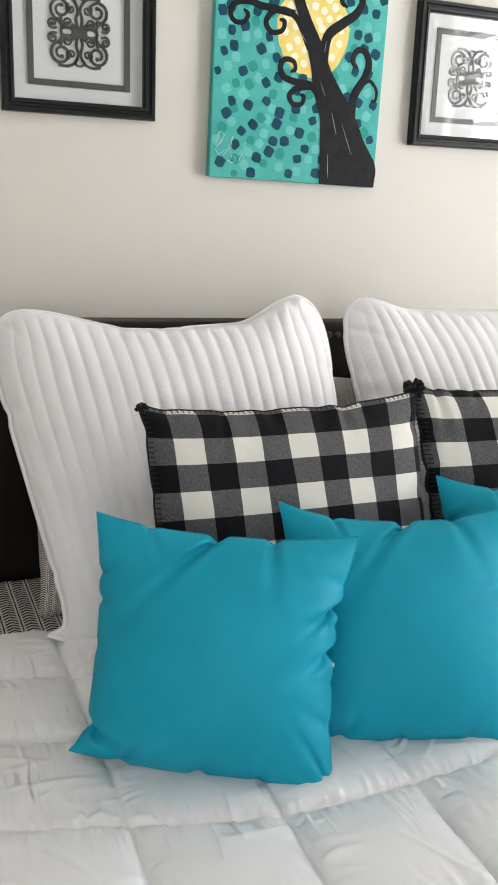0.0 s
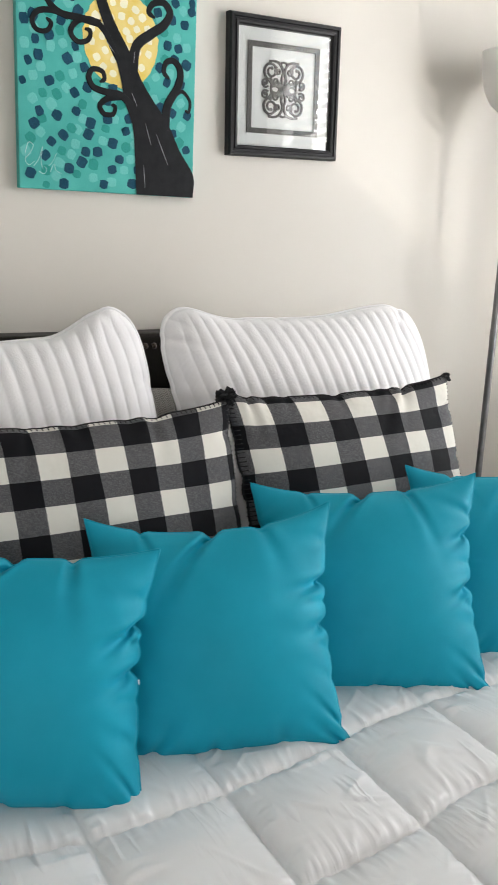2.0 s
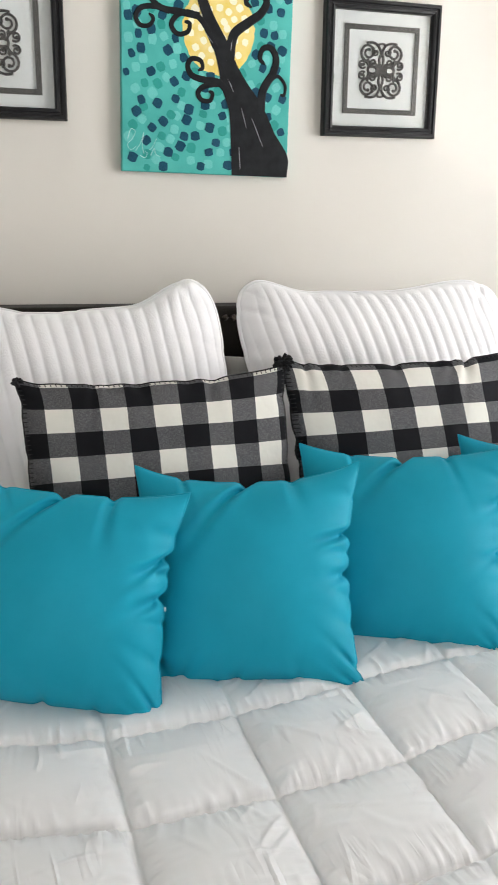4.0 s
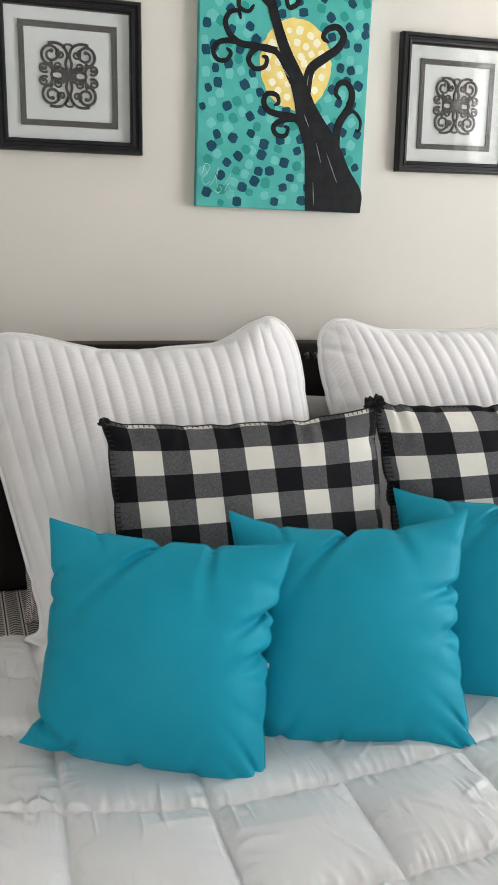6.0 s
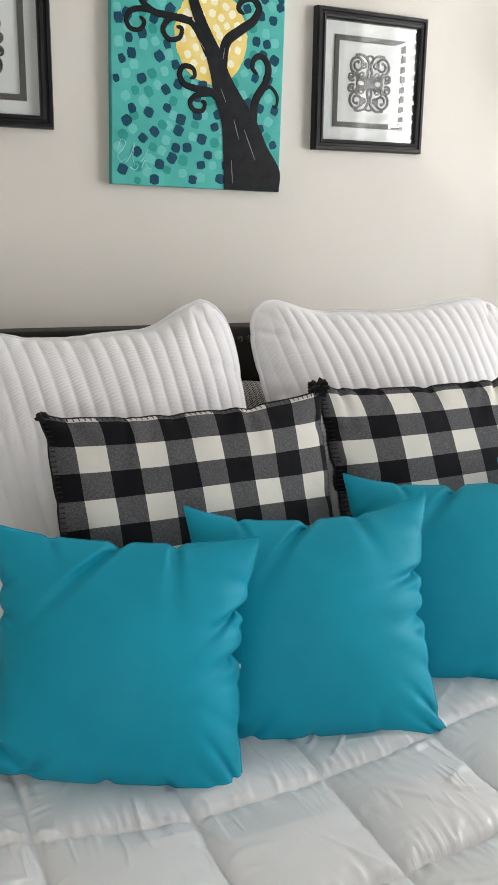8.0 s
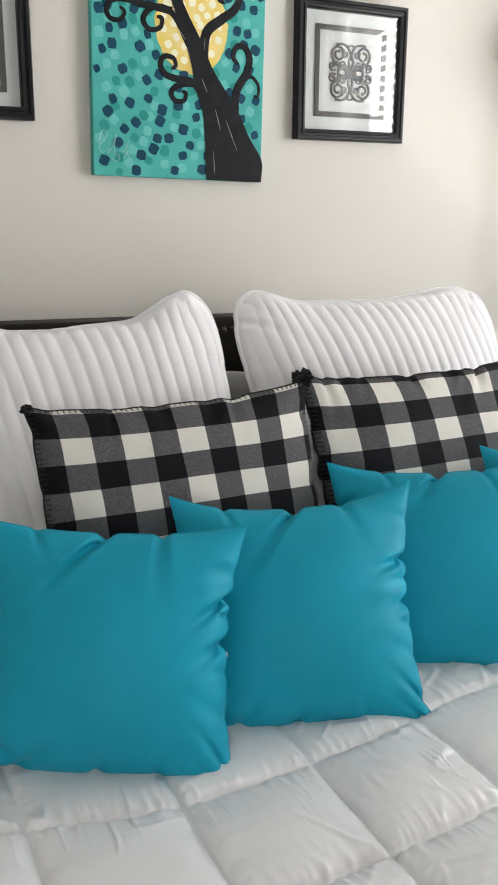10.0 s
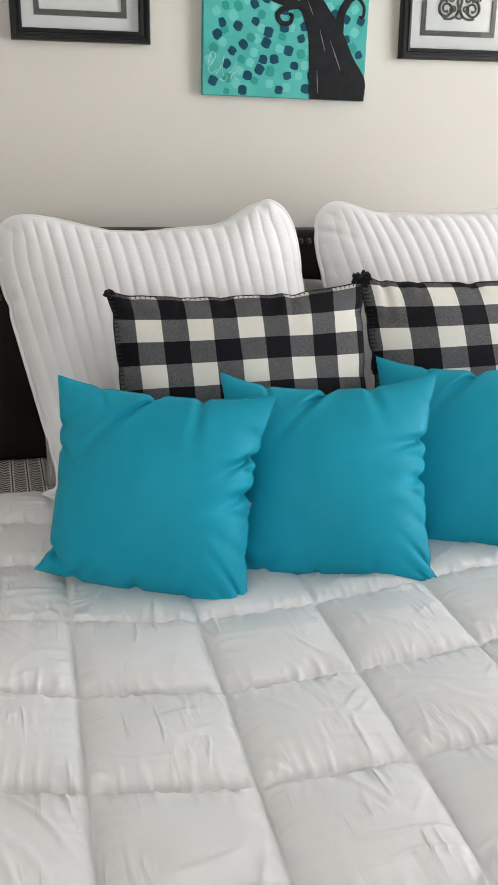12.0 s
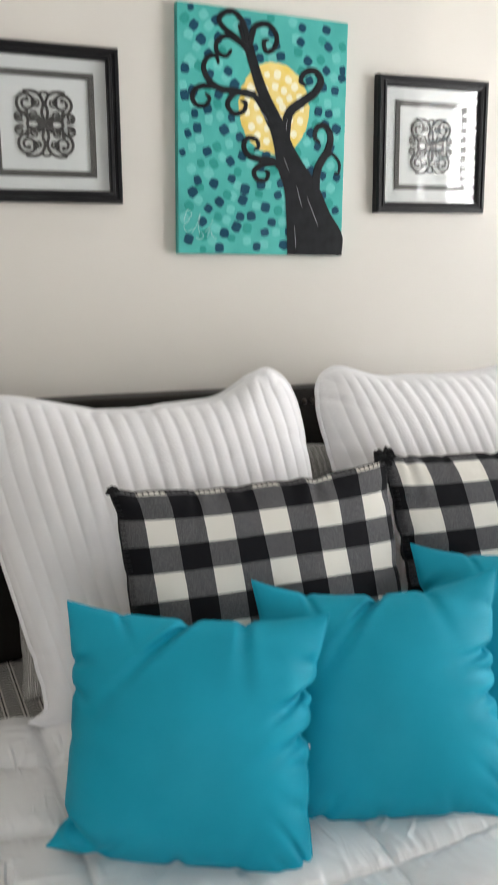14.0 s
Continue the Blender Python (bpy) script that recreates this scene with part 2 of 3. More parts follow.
def lathe(profile, steps=40, bm=None):
    """Turns (radius, z) pairs round the z axis."""
    bm = bm or bmesh.new()
    rings = []
    for r, z in profile:
        rings.append([bm.verts.new((r * math.cos(2 * math.pi * k / steps), r * math.sin(2 * math.pi * k / steps), z)) for k in range(steps)])
    for a, b in zip(rings, rings[1:]):
        for k in range(steps):
            bm.faces.new((a[k], a[(k + 1) % steps], b[(k + 1) % steps], b[k]))
    for ring in (rings[0], rings[-1]):
        bmesh.ops.contextual_create(bm, geom=ring)
    bmesh.ops.recalc_face_normals(bm, faces=bm.faces)
    return bm


def grid(f, nu, nv, bm=None, uv=None):
    """A sheet of (nu + 1) x (nv + 1) points f(u, v), with u and v from 0 to 1."""
    bm = bm or bmesh.new()
    lay = bm.loops.layers.uv.verify()
    rows = [[bm.verts.new(f(i / nu, j / nv)) for i in range(nu + 1)] for j in range(nv + 1)]
    for j in range(nv):
        for i in range(nu):
            face = bm.faces.new((rows[j][i], rows[j][i + 1], rows[j + 1][i + 1], rows[j + 1][i]))
            for loop, (a, b) in zip(face.loops, ((i, j), (i + 1, j), (i + 1, j + 1), (i, j + 1))):
                loop[lay].uv = uv(a / nu, b / nv) if uv else (a / nu, b / nv)
    return bm


def smooth_line(points, per=10):
    """A Catmull-Rom line through the points (tuples of any length)."""
    pts = [Vector(p) for p in points]
    pts = [2 * pts[0] - pts[1]] + pts + [2 * pts[-1] - pts[-2]]
    out = []
    for a, b, c, d in zip(pts, pts[1:], pts[2:], pts[3:]):
        for k in range(per):
            t = k / per
            out.append(0.5 * (2 * b + (c - a) * t + (2 * a - 5 * b + 4 * c - d) * t * t + (3 * b - a - 3 * c + d) * t ** 3))
    out.append(pts[-2])
    return out


def ribbon(line, width, y, depth, bm):
    """A flat raised stroke in the x-z plane, facing -y: line of (x, z), width(t) at t from 0 to 1."""
    n = len(line)
    pairs = []
    for i, p in enumerate(line):
        d = (line[min(i + 1, n - 1)] - line[max(i - 1, 0)])
        d = Vector((d[0], d[1]))
        d = d.normalized() if d.length else Vector((1, 0))
        w = width(i / (n - 1)) / 2
        nx, nz = -d[1] * w, d[0] * w
        pairs.append([bm.verts.new((p[0] + s * nx, yy, p[1] + s * nz)) for s, yy in ((1, y), (-1, y), (0.8, y - depth), (-0.8, y - depth))])
    for a, b in zip(pairs, pairs[1:]):
        bm.faces.new((a[2], b[2], b[3], a[3]))
        bm.faces.new((a[0], b[0], b[2], a[2]))
        bm.faces.new((a[3], b[3], b[1], a[1]))
    for e in (pairs[0], pairs[-1]):
        bm.faces.new((e[0], e[2], e[3], e[1]))
    return bm


def tube(line, radius, bm, sides=8, closed=False):
    """A round cord along the line."""
    n, rings = len(line), []
    for i, p in enumerate(line):
        a = line[(i - 1) % n] if closed else line[max(i - 1, 0)]
        b = line[(i + 1) % n] if closed else line[min(i + 1, n - 1)]
        d = (b - a).normalized()
        side = d.orthogonal().normalized() if abs(d.y) > 0.9 else d.cross(Vector((0, 1, 0))).normalized()
        up = side.cross(d)
        rings.append([bm.verts.new(p + radius * (math.cos(2 * math.pi * k / sides) * side + math.sin(2 * math.pi * k / sides) * up)) for k in range(sides)])
    pairs = list(zip(rings, rings[1:])) + ([(rings[-1], rings[0])] if closed else [])
    for a, b in pairs:
        for k in range(sides):
            bm.faces.new((a[k], a[(k + 1) % sides], b[(k + 1) % sides], b[k]))
    bmesh.ops.recalc_face_normals(bm, faces=bm.faces)
    return bm


def rough_noise(x, y, z=0.0):
    return noise.noise(Vector((x, y, z)))


# ---- the room ----
WALL_Y, LEFT_X, RIGHT_X, BACK_Y, CEIL_Z = 1.75, -1.5, 2.6, -3.0, 2.62
solo("floor", box(LEFT_X - 0.15, RIGHT_X + 0.15, BACK_Y - 0.15, WALL_Y + 0.15, -0.12, 0.0), M_FLOOR, "beige carpeted bedroom floor", "floor", "structure")
solo("ceiling", box(LEFT_X - 0.15, RIGHT_X + 0.15, BACK_Y - 0.15, WALL_Y + 0.15, CEIL_Z, CEIL_Z + 0.12), M_CEIL, "white painted bedroom ceiling", "ceiling", "structure")
solo("wall_north", box(LEFT_X - 0.12, RIGHT_X + 0.12, WALL_Y, WALL_Y + 0.12, 0, CEIL_Z), M_WALL, "greige painted wall behind the bed", "wall", "structure")
solo("wall_west", box(LEFT_X - 0.12, LEFT_X, BACK_Y, WALL_Y, 0, CEIL_Z), M_WALL, "greige painted side wall", "wall", "structure")
WIN_Y0, WIN_Y1, WIN_Z0, WIN_Z1 = -0.35, 1.15, 0.75, 2.42
bm = box(RIGHT_X, RIGHT_X + 0.14, BACK_Y, WIN_Y0, 0, CEIL_Z)
box(RIGHT_X, RIGHT_X + 0.14, WIN_Y1, WALL_Y, 0, CEIL_Z, bm)
box(RIGHT_X, RIGHT_X + 0.14, WIN_Y0, WIN_Y1, 0, WIN_Z0, bm)
box(RIGHT_X, RIGHT_X + 0.14, WIN_Y0, WIN_Y1, WIN_Z1, CEIL_Z, bm)
solo("wall_east", bm, M_WALL, "greige painted wall with a window opening", "wall", "structure")
# the wall behind the camera; its unseen opening is added behind the fill lamp
bm = box(LEFT_X - 0.12, -1.4, BACK_Y - 0.12, BACK_Y, 0, CEIL_Z)
box(0.1, RIGHT_X + 0.12, BACK_Y - 0.12, BACK_Y, 0, CEIL_Z, bm)
box(-1.4, 0.1, BACK_Y - 0.12, BACK_Y, 0, 0.85, bm)
box(-1.4, 0.1, BACK_Y - 0.12, BACK_Y, 2.2, CEIL_Z, bm)
solo("wall_south", bm, M_WALL, "greige painted wall facing the bed", "wall", "structure")
bm = bmesh.new()
box(-60, 60, -60, 60, -6.02, -6.0, bm)
solo("ground", bm, surface("paving", (0.30, 0.29, 0.27), (0.38, 0.37, 0.34), 0.9), "pale paving below the upstairs window", "ground", "structure")


def window():
    w = thing("window_1", "white window with horizontal slatted blind, half open", "window", kind="structure")
    x0, x1 = RIGHT_X + 0.07, RIGHT_X + 0.12
    bm = box(x0, x1, WIN_Y0, WIN_Y0 + 0.05, WIN_Z0, WIN_Z1)
    box(x0, x1, WIN_Y1 - 0.05, WIN_Y1, WIN_Z0, WIN_Z1, bm)
    box(x0, x1, WIN_Y0 + 0.05, WIN_Y1 - 0.05, WIN_Z0, WIN_Z0 + 0.05, bm)
    box(x0, x1, WIN_Y0 + 0.05, WIN_Y1 - 0.05, WIN_Z1 - 0.05, WIN_Z1, bm)
    box(x0, x1, 0.70, 0.76, WIN_Z0 + 0.05, WIN_Z1 - 0.05, bm)
    part("window_frame", bm, M_TRIM, w)
    part("window_sill", box(RIGHT_X - 0.03, RIGHT_X + 0.07, WIN_Y0 - 0.04, WIN_Y1 + 0.04, WIN_Z0 - 0.022, WIN_Z0 - 0.001, bevel=0.005), M_TRIM, w)
    blind = thing("window_blind", "white horizontal slatted blind, slats half open", "blind")
    part("headrail", box(RIGHT_X + 0.006, RIGHT_X + 0.06, WIN_Y0 + 0.012, WIN_Y1 - 0.012, WIN_Z1 - 0.05, WIN_Z1 - 0.004, bevel=0.003), M_SLAT, blind)
    slat = None
    z = WIN_Z0 + 0.03
    while z < WIN_Z1 - 0.06:
        if slat is None:
            def curve(u, v):
                a = (v - 0.5) * 0.05
                return (a, (u - 0.5) * (WIN_Y1 - WIN_Y0 - 0.03), 0.003 * math.cos(math.pi * (v - 0.5)))
            bm = grid(curve, 1, 5)
            ext = bmesh.ops.extrude_face_region(bm, geom=bm.faces[:])
            bmesh.ops.translate(bm, verts=[g for g in ext["geom"] if isinstance(g, bmesh.types.BMVert)], vec=(0, 0, -0.0022))
            bmesh.ops.recalc_face_normals(bm, faces=bm.faces)
            slat = part("slat", bm, M_SLAT, blind, smooth=False)
            ob = slat
        else:
            ob = new("slat", slat.data)
            ob.parent = blind
        ob.matrix_local = pose(RIGHT_X + 0.034, (WIN_Y0 + WIN_Y1) / 2, z, 0, 14, 0)
        z += 0.043
    part("bottom_rail", box(RIGHT_X + 0.012, RIGHT_X + 0.056, WIN_Y0 + 0.015, WIN_Y1 - 0.015, WIN_Z0 + 0.001, WIN_Z0 + 0.013, bevel=0.003), M_SLAT, blind)
    return w


window()

# ---- the bed ----
BED_X, BED_HALF = 0.88, 0.78
HEAD_Y = 1.62


def headboard_top(x):
    """Camel-back outline: level middle, scooped shoulders."""
    d = abs(x - BED_X)
    if d < 0.50:
        return 1.137
    if d < 0.68:
        s = (d - 0.50) / 0.18
        return 1.137 - 0.125 * (s * s * (3 - 2 * s))
    s = min((d - 0.68) / 0.14, 1)
    return 1.012 - 0.03 * s * s


def bed():
    b = thing("bed", "dark leather upholstered bed with nailhead trim along its headboard", "bed")
    half = 0.82
    # cushioned face and flat back of the headboard
    def face(u, v):
        x = BED_X - half + 2 * half * u
        top = headboard_top(x)
        z = 0.25 + (top - 0.25) * v
        e = min(u * 2 * half, (1 - u) * 2 * half, (1 - v) * (top - 0.25))
        y = HEAD_Y + 0.022 * (1 - min(e / 0.03, 1)) ** 2
        if 0.030 < e < 0.055:
            y += 0.004 * math.sin(math.pi * (e - 0.030) / 0.025)
        return (x, y + 0.0015 * rough_noise(x * 6, z * 6), z)
    bm = grid(face, 120, 60)
    back = [[bm.verts.new((BED_X - half + 2 * half * i / 120, HEAD_Y + 0.10, z)) for i in range(121)] for z in (0,)]
    for v, i in zip(back[0], range(121)):
        v.co.z = headboard_top(v.co.x)
    bm.verts.ensure_lookup_table()
    top_row = [bm.verts[60 * 121 + i] for i in range(121)]
    ends = [[bm.verts[k * 121 + col] for k in range(61)] for col in (0, 120)]
    for i in range(120):
        bm.faces.new((top_row[i], top_row[i + 1], back[0][i + 1], back[0][i]))
    low = [bm.verts.new((v.co.x, HEAD_Y + 0.10, 0.25)) for v in back[0]]
    for i in range(120):
        bm.faces.new((back[0][i], back[0][i + 1], low[i + 1], low[i]))
    for edge, j in zip(ends, (0, 120)):
        bm.faces.new(edge + [back[0][j], low[j]])
    bmesh.ops.recalc_face_normals(bm, faces=bm.faces)
    head = part("headboard", bm, M_LEATHER, b, "dark brown leather with a scooped shoulder", smooth=True)
    # nailheads at an even pitch, 30 mm below the edge
    dome = lathe([(0.0072, 0.0), (0.0068, 0.002), (0.005, 0.0042), (0.0022, 0.0054), (0.0006, 0.0056)], 12)
    first = None
    x = BED_X - half + 0.03
    while x < BED_X + half - 0.02:
        if first is None:
            first = ob = part("nailhead", dome, M_NAIL, head, smooth=True)
        else:
            ob = new("nailhead", first.data)
            ob.parent = head
        ob.matrix_local = pose(x, HEAD_Y + 0.0015, headboard_top(x) - 0.024, 90)
        slope = (headboard_top(x + 0.005) - headboard_top(x - 0.005)) / 0.01
        x += 0.021 / math.sqrt(1 + slope * slope)
    for sx in (-1, 1):
        part("side_rail", box(BED_X + sx * 0.79 - 0.02, BED_X + sx * 0.79 + 0.02, -0.42, HEAD_Y + 0.02, 0.16, 0.34, bevel=0.008), M_LEATHER, b)
        for y in (-0.40, HEAD_Y + 0.05):
            part("leg", box(BED_X + sx * 0.76 - 0.03, BED_X + sx * 0.76 + 0.03, y - 0.03, y + 0.03, 0, 0.26, bevel=0.006), M_LEATHER, b)
    part("footboard", box(BED_X - 0.81, BED_X + 0.81, -0.47, -0.43, 0.14, 0.36, bevel=0.01), M_LEATHER, b)
    part("slat_base", box(BED_X - 0.77, BED_X + 0.77, -0.43, HEAD_Y, 0.26, 0.30), M_MATTRESS, b)
    return b


bed()
MAT_TOP = 0.595
solo("mattress", box(BED_X - 0.765, BED_X + 0.765, -0.42, HEAD_Y - 0.01, 0.30, MAT_TOP - 0.006, bevel=0.03), M_MATTRESS, "pale quilted mattress on the bed base", "mattress")


def sheet():
    def f(u, v):
        x = BED_X - 0.80 + 1.60 * u
        y = 0.9 + (HEAD_Y - 0.03 - 0.9) * v
        z = MAT_TOP + 0.012 + 0.008 * rough_noise(x * 5, y * 7)
        e = max(abs(x - BED_X) - 0.73, 0)
        return (x, y, z - e * e * 60 * 0.5)
    bm = grid(f, 60, 40, uv=lambda u, v: (1.60 * u, 0.7 * v))
    ext = bmesh.ops.extrude_face_region(bm, geom=bm.faces[:])
    bmesh.ops.translate(bm, verts=[g for g in ext["geom"] if isinstance(g, bmesh.types.BMVert)], vec=(0, 0, 0.006))
    bmesh.ops.recalc_face_normals(bm, faces=bm.faces)
    return solo("bed_sheet", bm, M_PRINT, "black and white leaf-print cotton sheet on the mattress", "bed sheet", smooth=True)


sheet()

# ---- the comforter ----
CELL, COL0, ROW0 = 0.187, 0.278, 0.722


def comforter_height(x, y):
    """Top of the comforter: puffed squares between stitched lines, with creases that run from the seams."""
    gx = (x - COL0 + 0.004 * math.sin(y * 5.0 + x * 2) - 0.02 * (y - 0.6)) / CELL
    bow = 0.4 * (min(x, 0.9) - 0.65) ** 2 - 0.01
    gy = (y - ROW0 - bow + 0.003 * math.sin(x * 17)) / CELL
    cx, cy = math.floor(gx), math.floor(gy)
    u, v = gx - cx, gy - cy
    du, dv = min(u, 1 - u), min(v, 1 - v)
    rnd = rough_noise(cx * 3.7 + 0.5, cy * 5.3 + 0.5, 2.0)
    mu, mv = du * CELL, dv * CELL
    puff = (1 - math.exp(-mu / 0.008)) * (1 - math.exp(-mv / 0.008)) * (0.62 + 0.38 * (1 - (1 - 2 * du) ** 2) * (1 - (1 - 2 * dv) ** 2))
    # pressed flat where the pillows stand
    press = math.exp(-((y - 0.82) / 0.10) ** 2)
    h = (0.024 + 0.005 * rnd) * (puff * (1 - 0.72 * press) + 0.38 * press)

    def ridge(n, sharp):
        return max(0.0, 1 - abs(n) * sharp)
    wob = 0.009 * rough_noise(x * 11, y * 11, 7.0)
    # puckers gathered along the stitching, then longer creases across the squares
    h += 0.0075 * math.exp(-mv / 0.018) * min(mv / 0.008, 1) * ridge(rough_noise((x + wob) * 55, y * 9, 1.0 + cy), 4.0)
    h += 0.0044 * math.exp(-mu / 0.018) * min(mu / 0.008, 1) * ridge(rough_noise(x * 9, (y + wob) * 50, 4.0 + cx), 4.0)
    for turn, seed in ((0.5, 21.0), (-0.7, 33.0), (1.45, 47.0)):
        turn += 0.5 * rnd
        p, q = x * math.cos(turn) + y * math.sin(turn), -x * math.sin(turn) + y * math.cos(turn)
        gate = max(0.0, rough_noise(p * 7 + cx, q * 7 + cy, seed) - 0.04) * 1.5
        h += 0.0052 * gate * ridge(rough_noise((p + wob * 0.8) * 22, q * 5.0, seed + rnd), 9.0) * min(mu / 0.012, 1) * min(mv / 0.012, 1)
    # a pressed fold from the packet, across the squares nearest the pillows
    if cy == -1 and 1 <= cx <= 4:
        h += 0.0024 * max(0.0, 1 - abs(v - 0.56 + 0.05 * math.sin(x * 9)) * CELL / 0.035) * min(mu / 0.02, 1)
    h += 0.006 * rough_noise(x * 2.6, y * 2.6, 3.0)
    return 0.634 + 0.045 * max(min(x - 0.28, 0.75), -0.1) - 0.004 + h


def comforter():
    c = thing("comforter", "white box-stitched down comforter spread over the bed", "comforter")
    x0, x1, y0, y1 = BED_X - 1.02, BED_X + 1.02, -0.70, 1.345

    def f(u, v):
        x, y = x0 + (x1 - x0) * u, y0 + (y1 - y0) * v
        z = comforter_height(x, y)
        ex, ey = max(abs(x - BED_X) - 0.77, 0), max(-0.40 - y, 0)
        head = max(y - (y1 - 0.05), 0) / 0.05
        z -= 0.055 * head ** 2.2
        if ex or ey:
            drop = min(max(ex, ey) / 0.25, 1)
            z -= 0.34 * drop ** 1.5
            x -= math.copysign(ex * 0.72, x - BED_X)
            y += ey * 0.72
        return (x, y, z)
    bm = grid(f, 640, 640, uv=lambda u, v: (u * (x1 - x0), v * (y1 - y0)))
    part("quilted_cover", bm, M_DOWN, c, smooth=True)
    # underside
    def g(u, v):
        p = f(u, v)
        k = 0.035
        return (p[0] + (-k if p[0] > BED_X + 0.77 else k if p[0] < BED_X - 0.77 else 0), p[1], max(MAT_TOP + 0.002, 0) if abs(p[0] - BED_X) < 0.765 and p[1] > -0.42 else p[2] - 0.02)
    part("underside", grid(g, 60, 60), M_DOWN, c, smooth=True)
    return c


comforter()


# ---- pillows ----
def folds_for(seed, count, long):
    """Creases that run in from the four seams: side, place along it, slant, width, length, depth."""
    rnd = random.Random(int(seed * 100))
    return [(k % 4, rnd.uniform(-0.86, 0.86), rnd.uniform(-0.6, 0.6), rnd.uniform(0.007, 0.017), long * rnd.uniform(0.5, 1.3), rnd.uniform(0.35, 1.0)) for k in range(count)]


def ease(a, b, x):
    s = min(max((x - a) / (b - a), 0.0), 1.0)
    return s * s * (3 - 2 * s)


def crease(th, w, h, u, v, folds, wrinkle):
    """Thickness after the creases, and how far each seam is drawn in by them."""
    ex, ez = (1 - abs(u)) * w / 2, (1 - abs(v)) * h / 2
    px = pz = 0.0
    for edge, place, slant, width, length, depth in folds:
        if edge < 2:
            if (v > 0) != (edge == 0):
                continue
            d, q = ez, (u - place) * w / 2 - slant * ez
        else:
            if (u > 0) != (edge == 2):
                continue
            d, q = ex, (v - place) * h / 2 - slant * ex
        q /= width * (1 + d / length * 0.6)
        if abs(q) > 3:
            continue
        dent = (1 - 1.3 * q * q) * math.exp(-q * q) * math.exp(-d / length) * depth
        th -= wrinkle * dent * min(d / 0.012, 1)
        pull = 0.45 * wrinkle * math.exp(-q * q) * math.exp(-d / 0.02) * depth
        if edge < 2:
            pz -= math.copysign(pull, v)
        else:
            px -= math.copysign(pull, u)
    return th, px, pz


def pillow_shape(w, h, t, pinch=0.05, corner=5.0, seed=0.0, wrinkle=0.008, count=22, long=0.05, belly=0.5, sag=0.0, power=0.42, taper=0.0):
    """Returns f(u, v, side) for u and v from -1 to 1: a stuffed pillow in the x-z plane, side -1 the face towards -y."""
    folds = folds_for(seed, count, long)

    def f(u, v, side):
        au, av = abs(u), abs(v)
        x, z = u * (1 - pinch * (1 - av ** corner)) * (1 + taper * v) * w / 2, v * h / 2 * (1 - pinch * (1 - au ** corner))
        z -= sag * (1 - u * u) * max(v, 0) ** 2
        full = max((1 - u * u) * (1 - v * v), 0.0)
        th, px, pz = crease(t / 2 * full ** power * (1.0 - belly * 0.35 * v), w, h, u, v, folds, wrinkle)
        th += 0.007 * rough_noise(u * 1.7 + seed, v * 1.7, side * 3.0 + seed) * min(full * 4, 1)
        return Vector((x + px, side * max(th, 0.0), z + pz))
    return f


# creases that all the square pillows share: side (top, bottom, right, left), place, slant, width, length, depth
SQUARE_FOLDS = ((0, -0.55, 0.30, 0.008, 0.026, 0.7), (0, -0.02, -0.75, 0.012, 0.055, 1.7), (0, 0.36, 0.25, 0.010, 0.045, 0.9),
                (2, 0.40, -0.35, 0.010, 0.036, 1.6), (2, 0.24, -0.15, 0.008, 0.026, 0.5), (2, 0.03, -0.30, 0.009, 0.030, 1.5), (2, -0.16, 0.2, 0.008, 0.026, 0.4),
                (2, -0.42, 0.3, 0.012, 0.030, 0.4), (2, -0.84, 0.9, 0.009, 0.020, 0.8), (2, 0.66, 0.3, 0.012, 0.04, 0.4),
                (3, 0.52, 0.3, 0.009, 0.025, 0.8), (3, 0.36, -0.2, 0.008, 0.022, 0.7), (3, -0.10, 0.2, 0.010, 0.03, 0.4), (3, -0.62, -0.75, 0.012, 0.045, 1.6),
                (1, -0.62, 0.5, 0.012, 0.035, 0.9), (1, -0.10, 0.1, 0.009, 0.022, 0.7), (1, 0.35, 0.2, 0.010, 0.022, 0.4), (1, 0.86, -0.7, 0.009, 0.018, 0.7))


def square_shape(w, h, t, seed, sag, pinch, lift, drop):
    """A square pillow with pointed upper ears, drawn-in sides and small folded lower corners."""
    rnd = random.Random(int(seed * 10))
    folds = [(e, p + rnd.uniform(-0.07, 0.07), s + rnd.uniform(-0.25, 0.25), wd * rnd.uniform(0.7, 1.0), ln * rnd.uniform(0.7, 1.1), dp * rnd.uniform(0.9, 1.5)) for e, p, s, wd, ln, dp in SQUARE_FOLDS]

    def f(u, v, side):
        au, av = abs(u), abs(v)
        ear_top, ear_low = max(v, 0.0) ** 1.9, 0.65 * max(-v, 0.0) ** 2 + 0.95 * max(-v, 0.0) ** 9
        right, left = max(u, 0.0), max(-u, 0.0)
        x = u * w / 2
        x -= pinch * w / 2 * right * (1 - ear_top - ear_low)
        x += 0.85 * pinch * w / 2 * left * (1 - ear_top - 1.2 * max(-v, 0.0) ** 5)
        z = v * h / 2
        z -= sag * (1 - au ** 2.6) * max(v, 0) ** 2
        z += 0.012 * (1 - au ** 5) * max(-v, 0) ** 2
        z += lift * left ** 3 * max(-v, 0) ** 3 - drop * right ** 3 * max(-v, 0) ** 3
        full = max((1 - u * u) * (1 - v * v), 0.0)
        th = t / 2 * full ** 0.60 * (1.0 - 0.16 * v)
        th, px, pz = crease(th, w, h, u, v, folds, 0.0130)
        th += 0.006 * rough_noise(u * 1.5 + seed, v * 1.5, side * 3.0 + seed) * min(full * 4, 1)
        return Vector((x + px, side * max(th, 0.0), z + pz))
    return f


